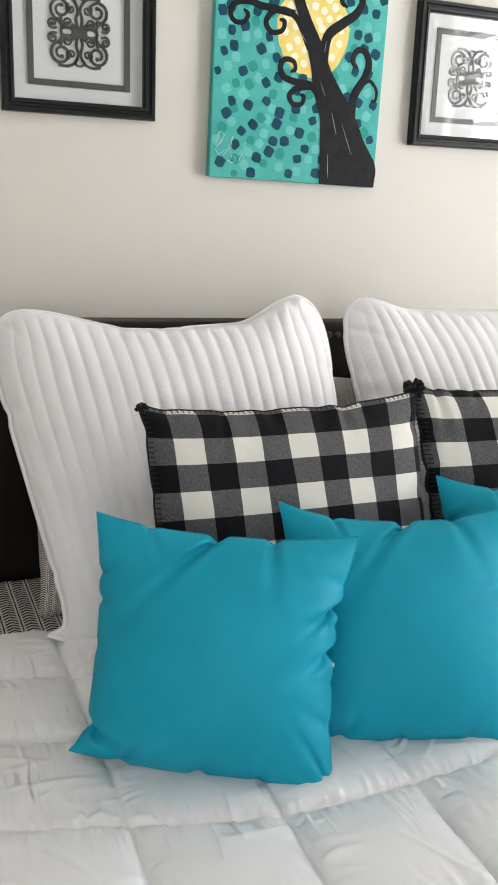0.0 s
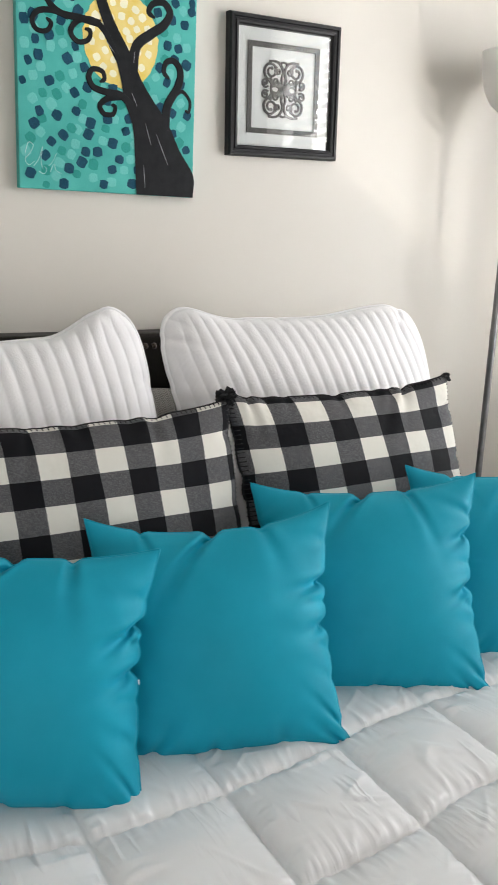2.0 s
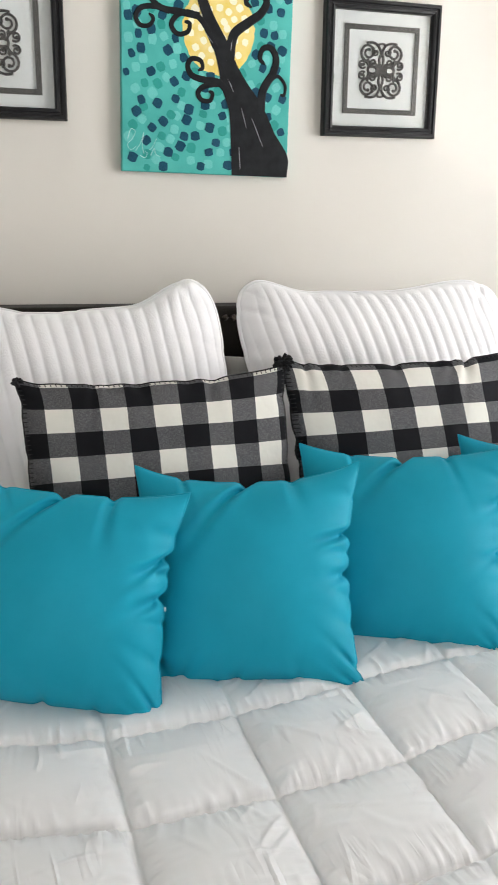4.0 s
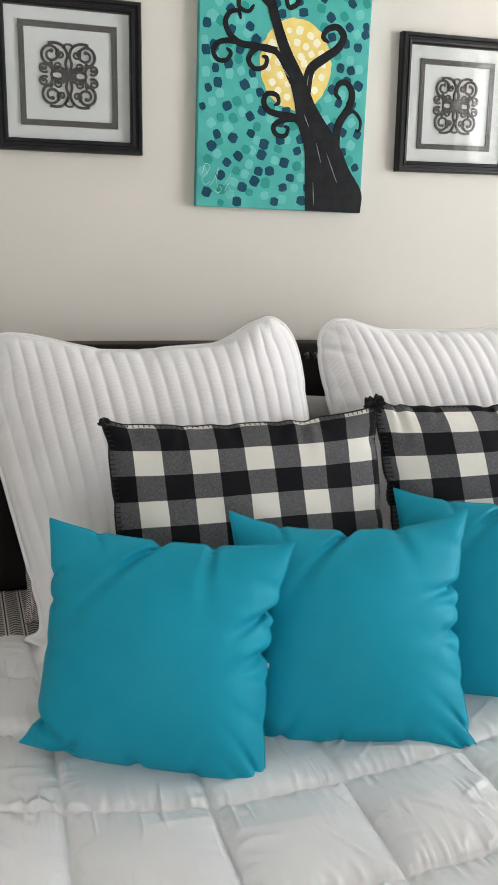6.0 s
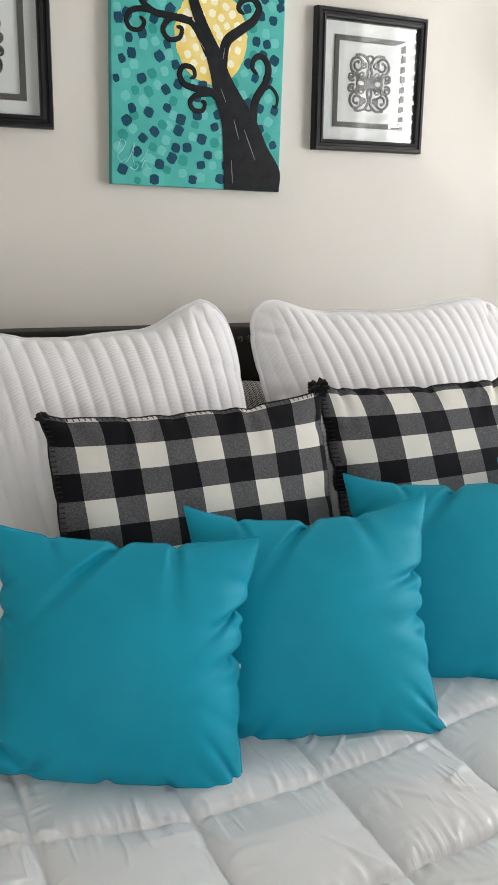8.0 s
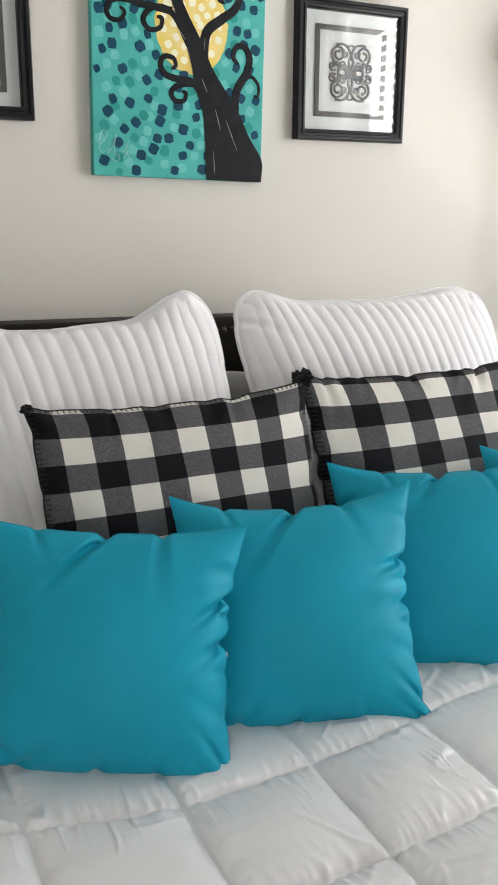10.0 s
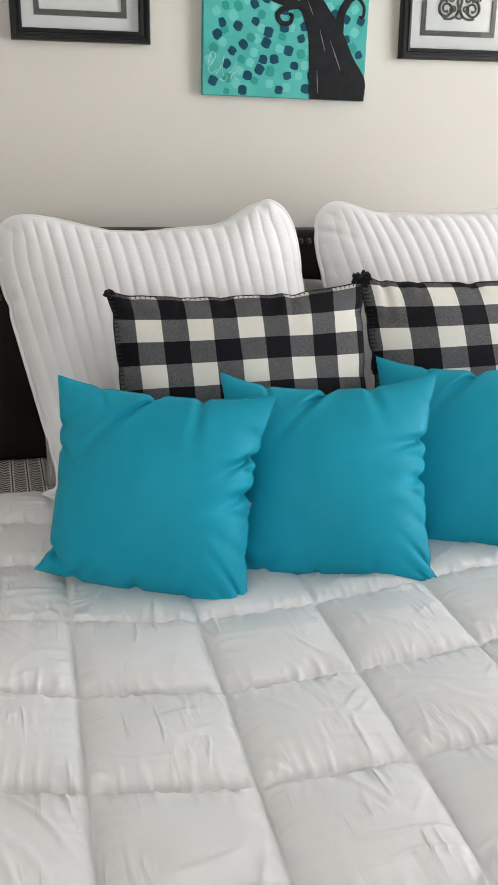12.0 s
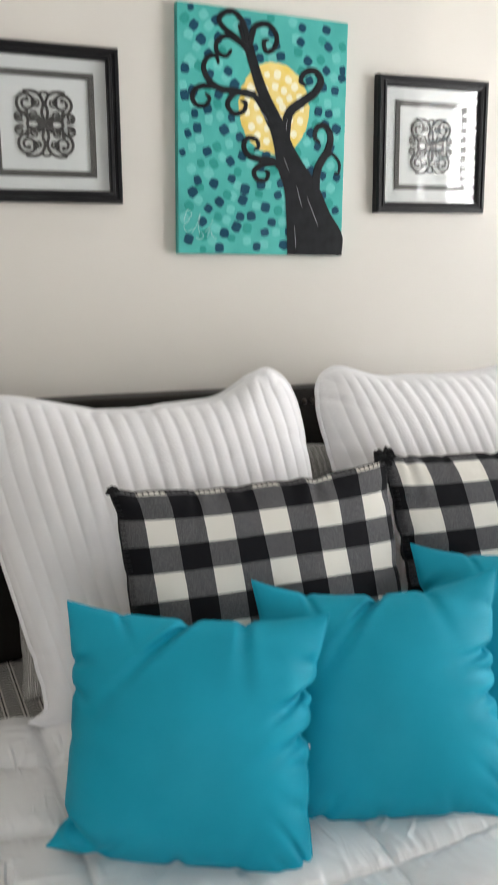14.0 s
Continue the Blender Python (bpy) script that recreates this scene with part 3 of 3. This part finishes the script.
def sham_shape(w, h, t, seed, shear, taper, bend, dip, left_ear, right_ear, foot):
    """A large quilted pillow: rounded full ears, a dipped top edge and a foot corner that lies out on the bed."""
    folds = folds_for(seed, 16, 0.05)

    def f(u, v, side):
        au, av = abs(u), abs(v)
        x, z = (u * (1 + taper * v) - shear * v) * w / 2, v * h / 2
        k = max(au, av, 1e-6) / (au ** 6.5 + av ** 6.5 + 1e-12) ** (1 / 6.5)
        k = 1 - (1 - k) * max(au, av) ** 5
        x, z = x * k, z * k
        ear = ease(-left_ear[0], -left_ear[1], u) if u < 0 else ease(right_ear[0], right_ear[1], u)
        z -= dip * (1 - ear) * max(v, 0) ** 2
        out = max(-u, 0) ** 6 * max(-v, 0) ** 7
        x, z = x - foot * out, z + 0.35 * foot * out
        full = max((1 - u * u) * (1 - v * v), 0.0)
        th = t / 2 * full ** 0.40 * (1.0 - 0.09 * v)
        th, px, pz = crease(th, w, h, u, v, folds, 0.007)
        s = (u + bend * (v + 1) ** 2 / 4 + 0.008 * math.sin(v * 2.6 + seed + 3 * u)) * 11.5
        rib = abs(math.sin(math.pi * s))
        th += 0.0034 * (rib ** 0.7 - 0.6) * min(full * 9, 1)
        th += 0.006 * rough_noise(u * 1.9 + seed, v * 1.9, side * 3.0 + seed) * min(full * 4, 1)
        return Vector((x + px, side * max(th, 0.0), z + pz))
    return f


def pillow_mesh(f, w, h, nu, nv):
    """Both faces, joined along the seam."""
    bm = bmesh.new()
    def spread(a):
        a = 2 * a - 1
        return math.copysign(1 - (1 - abs(a)) ** 1.35, a)
    for side in (-1, 1):
        grid(lambda a, b: f(spread(a if side < 0 else 1 - a), spread(b), side), nu, nv, bm,
             uv=lambda a, b: (spread(a if side < 0 else 1 - a) * w / 2, spread(b) * h / 2))
    bmesh.ops.remove_doubles(bm, verts=bm.verts[:], dist=0.0004)
    return bm


def seam_line(f, n=60, out=1.0):
    pts = []
    for k in range(4 * n):
        s, e = divmod(k, n)
        a = -1 + 2 * e / n
        u, v = ((a, -1), (1, a), (-a, 1), (-1, -a))[s]
        p = f(u, v, -1)
        pts.append(Vector((p.x * out, 0, p.z * out)))
    return pts


def teal_pillow(name_label, at, w, h, seed, sag, lift, drop, tag=False):
    p = thing("throw_pillow", name_label, "pillow", "teal pillows on the bed", at=at)
    f = square_shape(w, h, 0.172, seed, sag, 0.125, lift, drop)
    part("cover", pillow_mesh(f, w, h, 150, 150), M_TEAL, p, smooth=True)
    part("seam", tube(seam_line(f), 0.0014, bmesh.new(), 6, True), M_TEAL, p, smooth=True)
    if tag:
        q = f(0.995, -0.02, -1)
        part("care_label", box(q.x - 0.002, q.x + 0.0035, -0.001, 0.001, q.z - 0.003, q.z + 0.003, bevel=0.0003), M_SHAM, p, "tiny white sewn label")
    return p


TEAL = "bright teal square throw pillow propped on the white comforter"
teal_pillow(TEAL, pose(0.432, 0.880, 0.795, -21, 1.5, -25), 0.362, 0.346, 1.3, 0.018, 0.026, 0.038, True)
teal_pillow(TEAL, pose(0.725, 0.865, 0.804, -24, -4, -23), 0.368, 0.358, 4.1, 0.032, -0.010, 0.014)
teal_pillow(TEAL, pose(1.025, 0.889, 0.810, -23, -5, -31), 0.380, 0.362, 7.7, 0.026, -0.010, 0.014)
teal_pillow(TEAL, pose(1.334, 0.859, 0.813, -24, -3, -27), 0.376, 0.362, 9.2, 0.028, -0.010, 0.014)
teal_pillow(TEAL, pose(1.608, 0.867, 0.815, -24, -3, -20), 0.376, 0.362, 12.6, 0.028, -0.010, 0.014)


def tuft(bm, at, seed, length=0.03):
    rnd = random.Random(seed)
    for k in range(26):
        d = Vector((rnd.uniform(-1, 1), rnd.uniform(-1, 1), rnd.uniform(-0.3, 1))).normalized()
        tube([at, at + d * length * 0.5, at + d * length + Vector((0, 0, -0.004))], 0.0032, bm, 5)
    return bm


def check_pillow(at, w, h, seed, stretch, u_shift, v_shift, left_tuft):
    p = thing("lumbar_pillow", "black and white buffalo check pillow with black blanket stitching", "pillow", "check pillows on the bed", at=at)
    f = pillow_shape(w, h, 0.12, pinch=0.035, corner=6.0, seed=seed, wrinkle=0.012, count=30, long=0.042, belly=0.3, sag=0.012, taper=0.025)
    bm = pillow_mesh(f, w, h, 90, 80)
    lay = bm.loops.layers.uv.verify()
    for face in bm.faces:
        for loop in face.loops:
            loop[lay].uv = ((loop[lay].uv[0] + w / 2) * stretch + u_shift, loop[lay].uv[1] - h / 2 + v_shift)
    part("cover", bm, M_CHECK, p, smooth=True)
    # blanket stitch: a cord along the seam and a short stitch across it every 9 mm
    line = seam_line(f, 54)
    bm = bmesh.new()
    tube(line, 0.0022, bm, 6, True)
    n = len(line) // 4
    for k in range(len(line)):
        side, e = divmod(k, n)
        a = -1 + 2 * (e + 0.5) / n
        for face in (-1, 1):
            pts = []
            for step in (0.0, 0.008, 0.018, 0.028):
                b = 1 - step
                u, v = ((a, -b), (b, a), (-a, b), (-b, -a))[side]
                pts.append(f(u, v, face) + Vector((0, face * 0.0012, 0)))
            tube(pts, 0.0010, bm, 4)
    part("stitching", bm, M_YARN, p, "black blanket stitch")
    for u, size in ((-1, left_tuft), (1, 0.010)):
        part("corner_tuft", tuft(bmesh.new(), f(u * 0.985, 0.985, -1), seed + u, size), M_YARN, p, "frayed black yarn")
    return p


check_pillow(pose(0.646, 1.085, 0.878, -20, -2, -4), 0.478, 0.43, 2.2, 1.0, 0.0065, 0.049, 0.010)
check_pillow(pose(1.142, 1.075, 0.898, -20, -1, -1), 0.505, 0.43, 6.4, 0.85, 0.030, 0.012, 0.020)


def sham(at, w, h, seed, shear, bend, dip, left_ear, right_ear, foot):
    p = thing("pillow_sham", "white channel-quilted euro pillow sham leaning on the headboard", "pillow", "white shams on the bed", at=at)
    f = sham_shape(w, h, 0.20, seed, shear, 0.105, bend, dip, left_ear, right_ear, foot)
    part("cover", pillow_mesh(f, w, h, 300, 90), M_SHAM, p, smooth=True)
    part("piping", tube(seam_line(f, 60, 1.0), 0.006, bmesh.new(), 8, True), M_SHAM, p, "white corded edge", smooth=True)
    return p


sham(pose(0.547, 1.325, 0.919, -20, -4.6, -5), 0.580, 0.632, 3.1, 0.085, 0.02, 0.064, (0.05, 0.95), (0.42, 0.92), 0.075)
sham(pose(1.207, 1.290, 0.931, -20, 0, -4), 0.588, 0.630, 8.8, 0.105, 0.13, 0.036, (0.45, 0.88), (0.05, 0.9), 0.0)


def sleeping_pillow(at, seed):
    p = thing("sleeping_pillow", "dark leaf-print bed pillow standing behind the sham", "pillow", "sleeping pillows on the bed", at=at)
    f = pillow_shape(0.62, 0.46, 0.12, pinch=0.03, seed=seed, wrinkle=0.004, power=0.4)
    part("pillowcase", pillow_mesh(f, 0.62, 0.46, 60, 50), M_FINE_PRINT, p, smooth=True)
    return p


sleeping_pillow(pose(0.592, 1.485, 0.825, -18, 0, 0), 5.5)
sleeping_pillow(pose(1.21, 1.485, 0.815, -18, 0, 0), 15.5)


# ---- pictures on the wall ----
def canvas():
    W, H, D = 0.406, 0.513, 0.022
    c = thing("canvas_painting", "teal canvas painting of a black curling tree before a yellow moon", "painting", at=pose(0.7035, WALL_Y, 1.440))
    part("stretched_canvas", box(0, W, -D, -0.001, 0, H, bevel=0.003), M_AQUA, c)
    rnd = random.Random(5)

    def xy(px, py):
        s = (px - 37) / (676 - 0.045 * (py - 75))
        t = (976 - py) / (971 - 0.103 * (px - 35))
        return (min(max(s, 0.0), 1.0) * W, min(max(t, 0.0), 1.0) * H)

    def dab_mesh(name, mat):
        bm = bmesh.new()
        n = 10
        ring, top = [], []
        for k in range(n):
            a = 2 * math.pi * (k + 0.5) / n
            r = 0.5 / max(abs(math.cos(a)), abs(math.sin(a))) ** 0.75 * rnd.uniform(0.92, 1.05)
            ring.append(bm.verts.new((r * math.cos(a), 0, r * math.sin(a))))
            top.append(bm.verts.new((0.85 * r * math.cos(a), -0.05, 0.85 * r * math.sin(a))))
        bm.faces.new(top[::-1])
        for k in range(n):
            bm.faces.new((ring[k], top[k], top[(k + 1) % n], ring[(k + 1) % n]))
        bmesh.ops.recalc_face_normals(bm, faces=bm.faces)
        me = bpy.data.meshes.new(name)
        bm.to_mesh(me)
        bm.free()
        me.materials.append(mat)
        return me

    def dab(meshes, x, z, size, turn, y):
        size = min(size, 2 * x / 1.25, 2 * (W - x) / 1.25, 2 * z / 1.25, 2 * (H - z) / 1.25)
        ob = new("paint_dab", rnd.choice(meshes))
        ob.parent = c
        ob.matrix_local = pose(x, y, z, 0, math.degrees(-turn), 0) @ Matrix.Diagonal((size * rnd.uniform(0.85, 1.1), 0.004, size, 1))

    mx, mz = xy(405, 400)
    # moon
    bm = bmesh.new()
    n = 60
    rim = [bm.verts.new((mx + (0.086 + 0.006 * rough_noise(k * 0.7, 1)) * math.cos(2 * math.pi * k / n), -D - 0.0006, mz + (0.097 + 0.006 * rough_noise(k * 0.7, 4)) * math.sin(2 * math.pi * k / n))) for k in range(n)]
    bm.faces.new(rim)
    bmesh.ops.recalc_face_normals(bm, faces=bm.faces)
    if bm.faces[:][0].normal.y > 0:
        bmesh.ops.reverse_faces(bm, faces=bm.faces)
    part("moon", bm, M_YELLOW, c, "yellow paint")
    cream = [dab_mesh("cream_dab", M_CREAM) for k in range(3)]
    for ring_r, count in ((0.02, 6), (0.043, 12), (0.067, 17)):
        for k in range(count):
            a = 2 * math.pi * (k + rnd.uniform(-0.2, 0.2)) / count
            dab(cream, mx + ring_r * math.cos(a), mz + ring_r * 1.08 * math.sin(a), rnd.uniform(0.0135, 0.018), a, -D - 0.0006)
    # dabs set in rings round the moon
    sets = [[dab_mesh(nm, mat) for k in range(3)] for nm, mat in (("pale_dab", M_PALE), ("green_dab", M_GREEN), ("navy_dab", M_NAVY))]
    r = 0.106
    while r < 0.47:
        count = int(2 * math.pi * r / 0.0255)
        for k in range(count):
            a = 2 * math.pi * (k + rnd.uniform(-0.3, 0.3)) / count
            rr = r + rnd.uniform(-0.005, 0.005)
            x, z = mx + rr * math.cos(a), mz + rr * math.sin(a)
            pick = (k * 0.382 + r * 9.7 + rnd.uniform(-0.08, 0.08)) % 1
            which = 2 if pick < 0.36 else 1 if pick < 0.54 else 0 if pick < 0.84 else None
            if which is not None and 0.007 < x < W - 0.007 and 0.007 < z < H - 0.007:
                dab(sets[which], x, z, rnd.uniform(0.0185, 0.0235), a + rnd.uniform(-0.35, 0.35), -D - 0.0002 * (1 + which))
        r += 0.0275
    # tree
    left = [xy(*p) for p in ((450, 976), (447, 800), (440, 710), (412, 620), (400, 540), (370, 430), (330, 320), (295, 200), (262, 90))]
    right = [xy(*p) for p in ((680, 976), (680, 890), (625, 800), (590, 720), (555, 660), (520, 610), (478, 540), (440, 450), (385, 345), (345, 240), (318, 150), (285, 75))]
    a, b = smooth_line(left, 12), smooth_line(right, 12)
    bm = bmesh.new()
    m = 60
    rows = []
    for k in range(m + 1):
        p, q = a[round(k / m * (len(a) - 1))], b[round(k / m * (len(b) - 1))]
        rows.append((bm.verts.new((p[0], -D - 0.0018, p[1])), bm.verts.new((q[0], -D - 0.0018, q[1]))))
    for (p, q), (s, t) in zip(rows, rows[1:]):
        bm.faces.new((p, q, t, s))
    part("tree_trunk", bm, M_INK, c, "black paint")

    lift = [0.0]

    def branch(points, w0, w1):
        bm = bmesh.new()
        line = smooth_line([xy(*p) for p in points], 9)
        ribbon(line, lambda t: (w0 + (w1 - w0) * t) * (1 if t < 0.93 else 1 - 0.5 * (t - 0.93) / 0.07), -D - 0.0009 - lift[0], 0.001, bm)
        lift[0] += 0.00006
        bmesh.ops.recalc_face_normals(bm, faces=bm.faces)
        part("branch", bm, M_INK, c)

    branch(((445, 520), (462, 420), (520, 370), (570, 335), (595, 290), (570, 255), (530, 262), (512, 292), (535, 312)), 0.024, 0.010)
    branch(((567, 720), (578, 630), (622, 555), (632, 500), (610, 463), (578, 468), (567, 505), (588, 528)), 0.022, 0.009)
    branch(((612, 585), (640, 572), (668, 605), (664, 645), (648, 642)), 0.009, 0.006)
    branch(((392, 470), (345, 375), (300, 340), (250, 345), (222, 385), (245, 420), (283, 412), (292, 380), (272, 372)), 0.014, 0.009)
    branch(((330, 350), (250, 335), (190, 325), (148, 290), (133, 245), (150, 210), (180, 205), (190, 235)), 0.016, 0.008)
    branch(((215, 335), (160, 318), (110, 325), (90, 358), (105, 390), (138, 392), (155, 365), (138, 345)), 0.013, 0.008)
    branch(((440, 640), (400, 603), (345, 595), (300, 580), (283, 545), (298, 515), (332, 520), (340, 548), (322, 560)), 0.017, 0.008)
    branch(((405, 608), (352, 618), (322, 645), (335, 675), (368, 676), (378, 648), (362, 640)), 0.014, 0.008)
    branch(((302, 180), (255, 135), (215, 105), (192, 72), (215, 45), (245, 45)), 0.014, 0.010)
    branch(((275, 155), (225, 130), (186, 150), (184, 190), (218, 205), (240, 180)), 0.012, 0.008)
    branch(((312, 150), (330, 95), (380, 85), (415, 125), (408, 170), (375, 185), (365, 150), (385, 140)), 0.014, 0.009)
    branch(((300, 130), (278, 70), (240, 38), (198, 52), (190, 75)), 0.014, 0.008)
    for pts in (((480, 860), (484, 950)), ((532, 740), (575, 855)), ((440, 590), (460, 640)), ((490, 700), (510, 780)), ((350, 410), (378, 450)), ((455, 440), (450, 480))):
        bm = ribbon(smooth_line([xy(*p) for p in pts], 6), lambda t: 0.0018 * (1 - abs(2 * t - 1) * 0.7), -D - 0.0018, 0.0006, bmesh.new())
        part("bark_highlight", bm, M_STREAK, c, "thin grey brush stroke")
    # unreadable painted mark in the corner: loops and slanted strokes
    marks = (((0.012, 0.070), (0.020, 0.092), (0.030, 0.086), (0.022, 0.070), (0.012, 0.058), (0.020, 0.047), (0.032, 0.055)),
             ((0.030, 0.045), (0.042, 0.062), (0.050, 0.086), (0.046, 0.058), (0.050, 0.040)),
             ((0.040, 0.036), (0.052, 0.031), (0.058, 0.040), (0.052, 0.046)),
             ((0.062, 0.048), (0.070, 0.055), (0.080, 0.074)), ((0.066, 0.036), (0.074, 0.052), (0.078, 0.040), (0.090, 0.034)))
    for pts in marks:
        bm = ribbon(smooth_line(pts, 8), lambda t: 0.0014 * (1 - 0.4 * t), -D - 0.0018, 0.0005, bmesh.new())
        part("painted_mark", bm, M_MARK, c, "faint white brush mark")
    return c


canvas()


def scroll_frame(x0, z0, S, tilt):
    D = 0.025
    p = thing("shadow_box_frame", "black square shadow box frame with a cut scroll medallion on white", "picture frame", "framed scroll medallions", at=pose(x0, WALL_Y, z0, 0, -tilt, 0))
    # stepped moulding swept round the square; (inset, depth) from the outer back edge
    prof = ((0.0, -0.001), (0.0, -D + 0.006), (0.003, -D), (0.009, -D), (0.011, -D + 0.004), (0.015, -D + 0.004), (0.017, -D + 0.001), (0.022, -D + 0.002), (0.0245, -D + 0.006), (0.0255, -0.006))
    names = ("lower_rail", "right_rail", "upper_rail", "left_rail")
    for k in range(4):
        bm = bmesh.new()
        rows = []
        for inset, d in prof:
            a, b = Vector((-S / 2 + inset, d, -S / 2 + inset)), Vector((S / 2 - inset, d, -S / 2 + inset))
            rot = Matrix.Rotation(-k * math.pi / 2, 3, "Y")
            off = Vector((S / 2, 0, S / 2))
            rows.append((bm.verts.new(rot @ a + off), bm.verts.new(rot @ b + off)))
        for (a, b), (e, f) in zip(rows, rows[1:]):
            bm.faces.new((a, b, f, e))
        bmesh.ops.recalc_face_normals(bm, faces=bm.faces)
        part("moulding", bm, M_BLACK, p)
    part("backing_card", box(0.024, S - 0.024, -0.008, -0.004, 0.024, S - 0.024), M_MAT, p, "white mount card")
    # grey square line
    o, i = 0.102, 0.090
    bm = box(-o, o, -0.0115, -0.0085, -o, -i)
    box(-o, o, -0.0115, -0.0085, i, o, bm)
    box(-o, -i, -0.0115, -0.0085, -i, i, bm)
    box(i, o, -0.0115, -0.0085, -i, i, bm)
    bmesh.ops.translate(bm, verts=bm.verts[:], vec=(S / 2, 0, S / 2))
    part("inner_border", bm, M_GREY, p, "dark grey card border")
    # medallion: one quarter of scrolls, mirrored
    bm = bmesh.new()
    R = 0.0625

    def spiral(cx, cz, r, a0, turns, w, sx, sz):
        pts = []
        for k in range(26):
            t = k / 25
            a = a0 + turns * 2 * math.pi * t
            rr = r * (1 - 0.72 * t)
            pts.append(Vector((S / 2 + sx * (cx + rr * math.cos(a)), S / 2 + sz * (cz + rr * math.sin(a)))))
        ribbon(pts, lambda t: w * (1 - 0.25 * t), -0.0085, 0.003, bm)
        e = pts[-1]
        disc = [bm.verts.new((e[0] + 0.0042 * math.cos(2 * math.pi * k / 12), -0.0112, e[1] + 0.0042 * math.sin(2 * math.pi * k / 12))) for k in range(12)]
        bm.faces.new(disc)

    def stroke(pts, w, sx, sz):
        ribbon(smooth_line([(S / 2 + sx * x, S / 2 + sz * z) for x, z in pts], 8), lambda t: w, -0.0086, 0.0031, bm)

    for sx in (-1, 1):
        for sz in (-1, 1):
            spiral(0.036, 0.040, 0.022, math.pi * 1.45, 1.55, 0.0062, sx, sz)
            spiral(0.0165, 0.041, 0.0095, math.pi * 0.4, -1.2, 0.0045, sx, sz)
            spiral(0.0515, 0.0135, 0.0105, math.pi * 1.25, 1.25, 0.0050, sx, sz)
            spiral(0.0215, 0.0170, 0.0095, math.pi * 1.5, 1.1, 0.0048, sx, sz)
            stroke(((0.003, 0.008), (0.006, 0.024), (0.002, 0.040), (0.010, 0.056), (0.024, 0.0625), (0.042, 0.0615)), 0.0058, sx, sz)
            stroke(((0.036, 0.0), (0.034, 0.010), (0.040, 0.020), (0.034, 0.024)), 0.0060, sx, sz)
            stroke(((0.0, 0.0615), (0.006, 0.060), (0.0085, 0.054), (0.004, 0.050)), 0.0045, sx, sz)
            stroke(((0.010, 0.004), (0.022, 0.008), (0.034, 0.006)), 0.0060, sx, sz)
            stroke(((0.0, 0.0), (0.016, 0.013)), 0.011, sx, sz)
    box(S / 2 - 0.0155, S / 2 + 0.0155, -0.0118, -0.0086, S / 2 - 0.0095, S / 2 + 0.0095, bm)
    bmesh.ops.recalc_face_normals(bm, faces=bm.faces)
    part("scroll_medallion", bm, M_IRON, p, "dark cut scrollwork")
    g = part("glass_pane", box(0.0235, S - 0.0235, -D + 0.0085, -D + 0.0105, 0.0235, S - 0.0235), M_GLASS, p, "clear picture glass")
    g.visible_shadow = False
    return p


scroll_frame(0.275, 1.536, 0.307, 1.0)
scroll_frame(1.203, 1.5425, 0.313, 1.4)


# ---- floor lamp ----
def floor_lamp(x, y):
    f = thing("floor_lamp", "grey torchiere floor lamp with a white bowl shade", "floor lamp", at=pose(x, y, 0))
    part("base", lathe([(0.001, 0.0), (0.125, 0.0), (0.128, 0.006), (0.122, 0.014), (0.06, 0.024), (0.016, 0.032), (0.012, 0.05)]), M_POLE, f, smooth=True)
    part("pole", lathe([(0.0095, 0.04), (0.0095, 0.55), (0.0105, 0.555), (0.0105, 0.575), (0.0095, 0.58), (0.0095, 1.10), (0.0105, 1.105), (0.0105, 1.125), (0.0095, 1.13), (0.0095, 1.615)], 20), M_POLE, f, smooth=True)
    part("shade_cup", lathe([(0.010, 1.60), (0.015, 1.615), (0.028, 1.65), (0.046, 1.69), (0.049, 1.70), (0.02, 1.702)]), M_POLE, f, "dark metal cup", smooth=True)
    part("shade", lathe([(0.047, 1.70), (0.073, 1.722), (0.091, 1.755), (0.101, 1.798), (0.105, 1.85), (0.102, 1.851), (0.097, 1.799), (0.087, 1.760), (0.069, 1.727), (0.042, 1.706)]), M_BOWL, f, "frosted white bowl", smooth=True)
    return f


floor_lamp(2.002, 1.595)
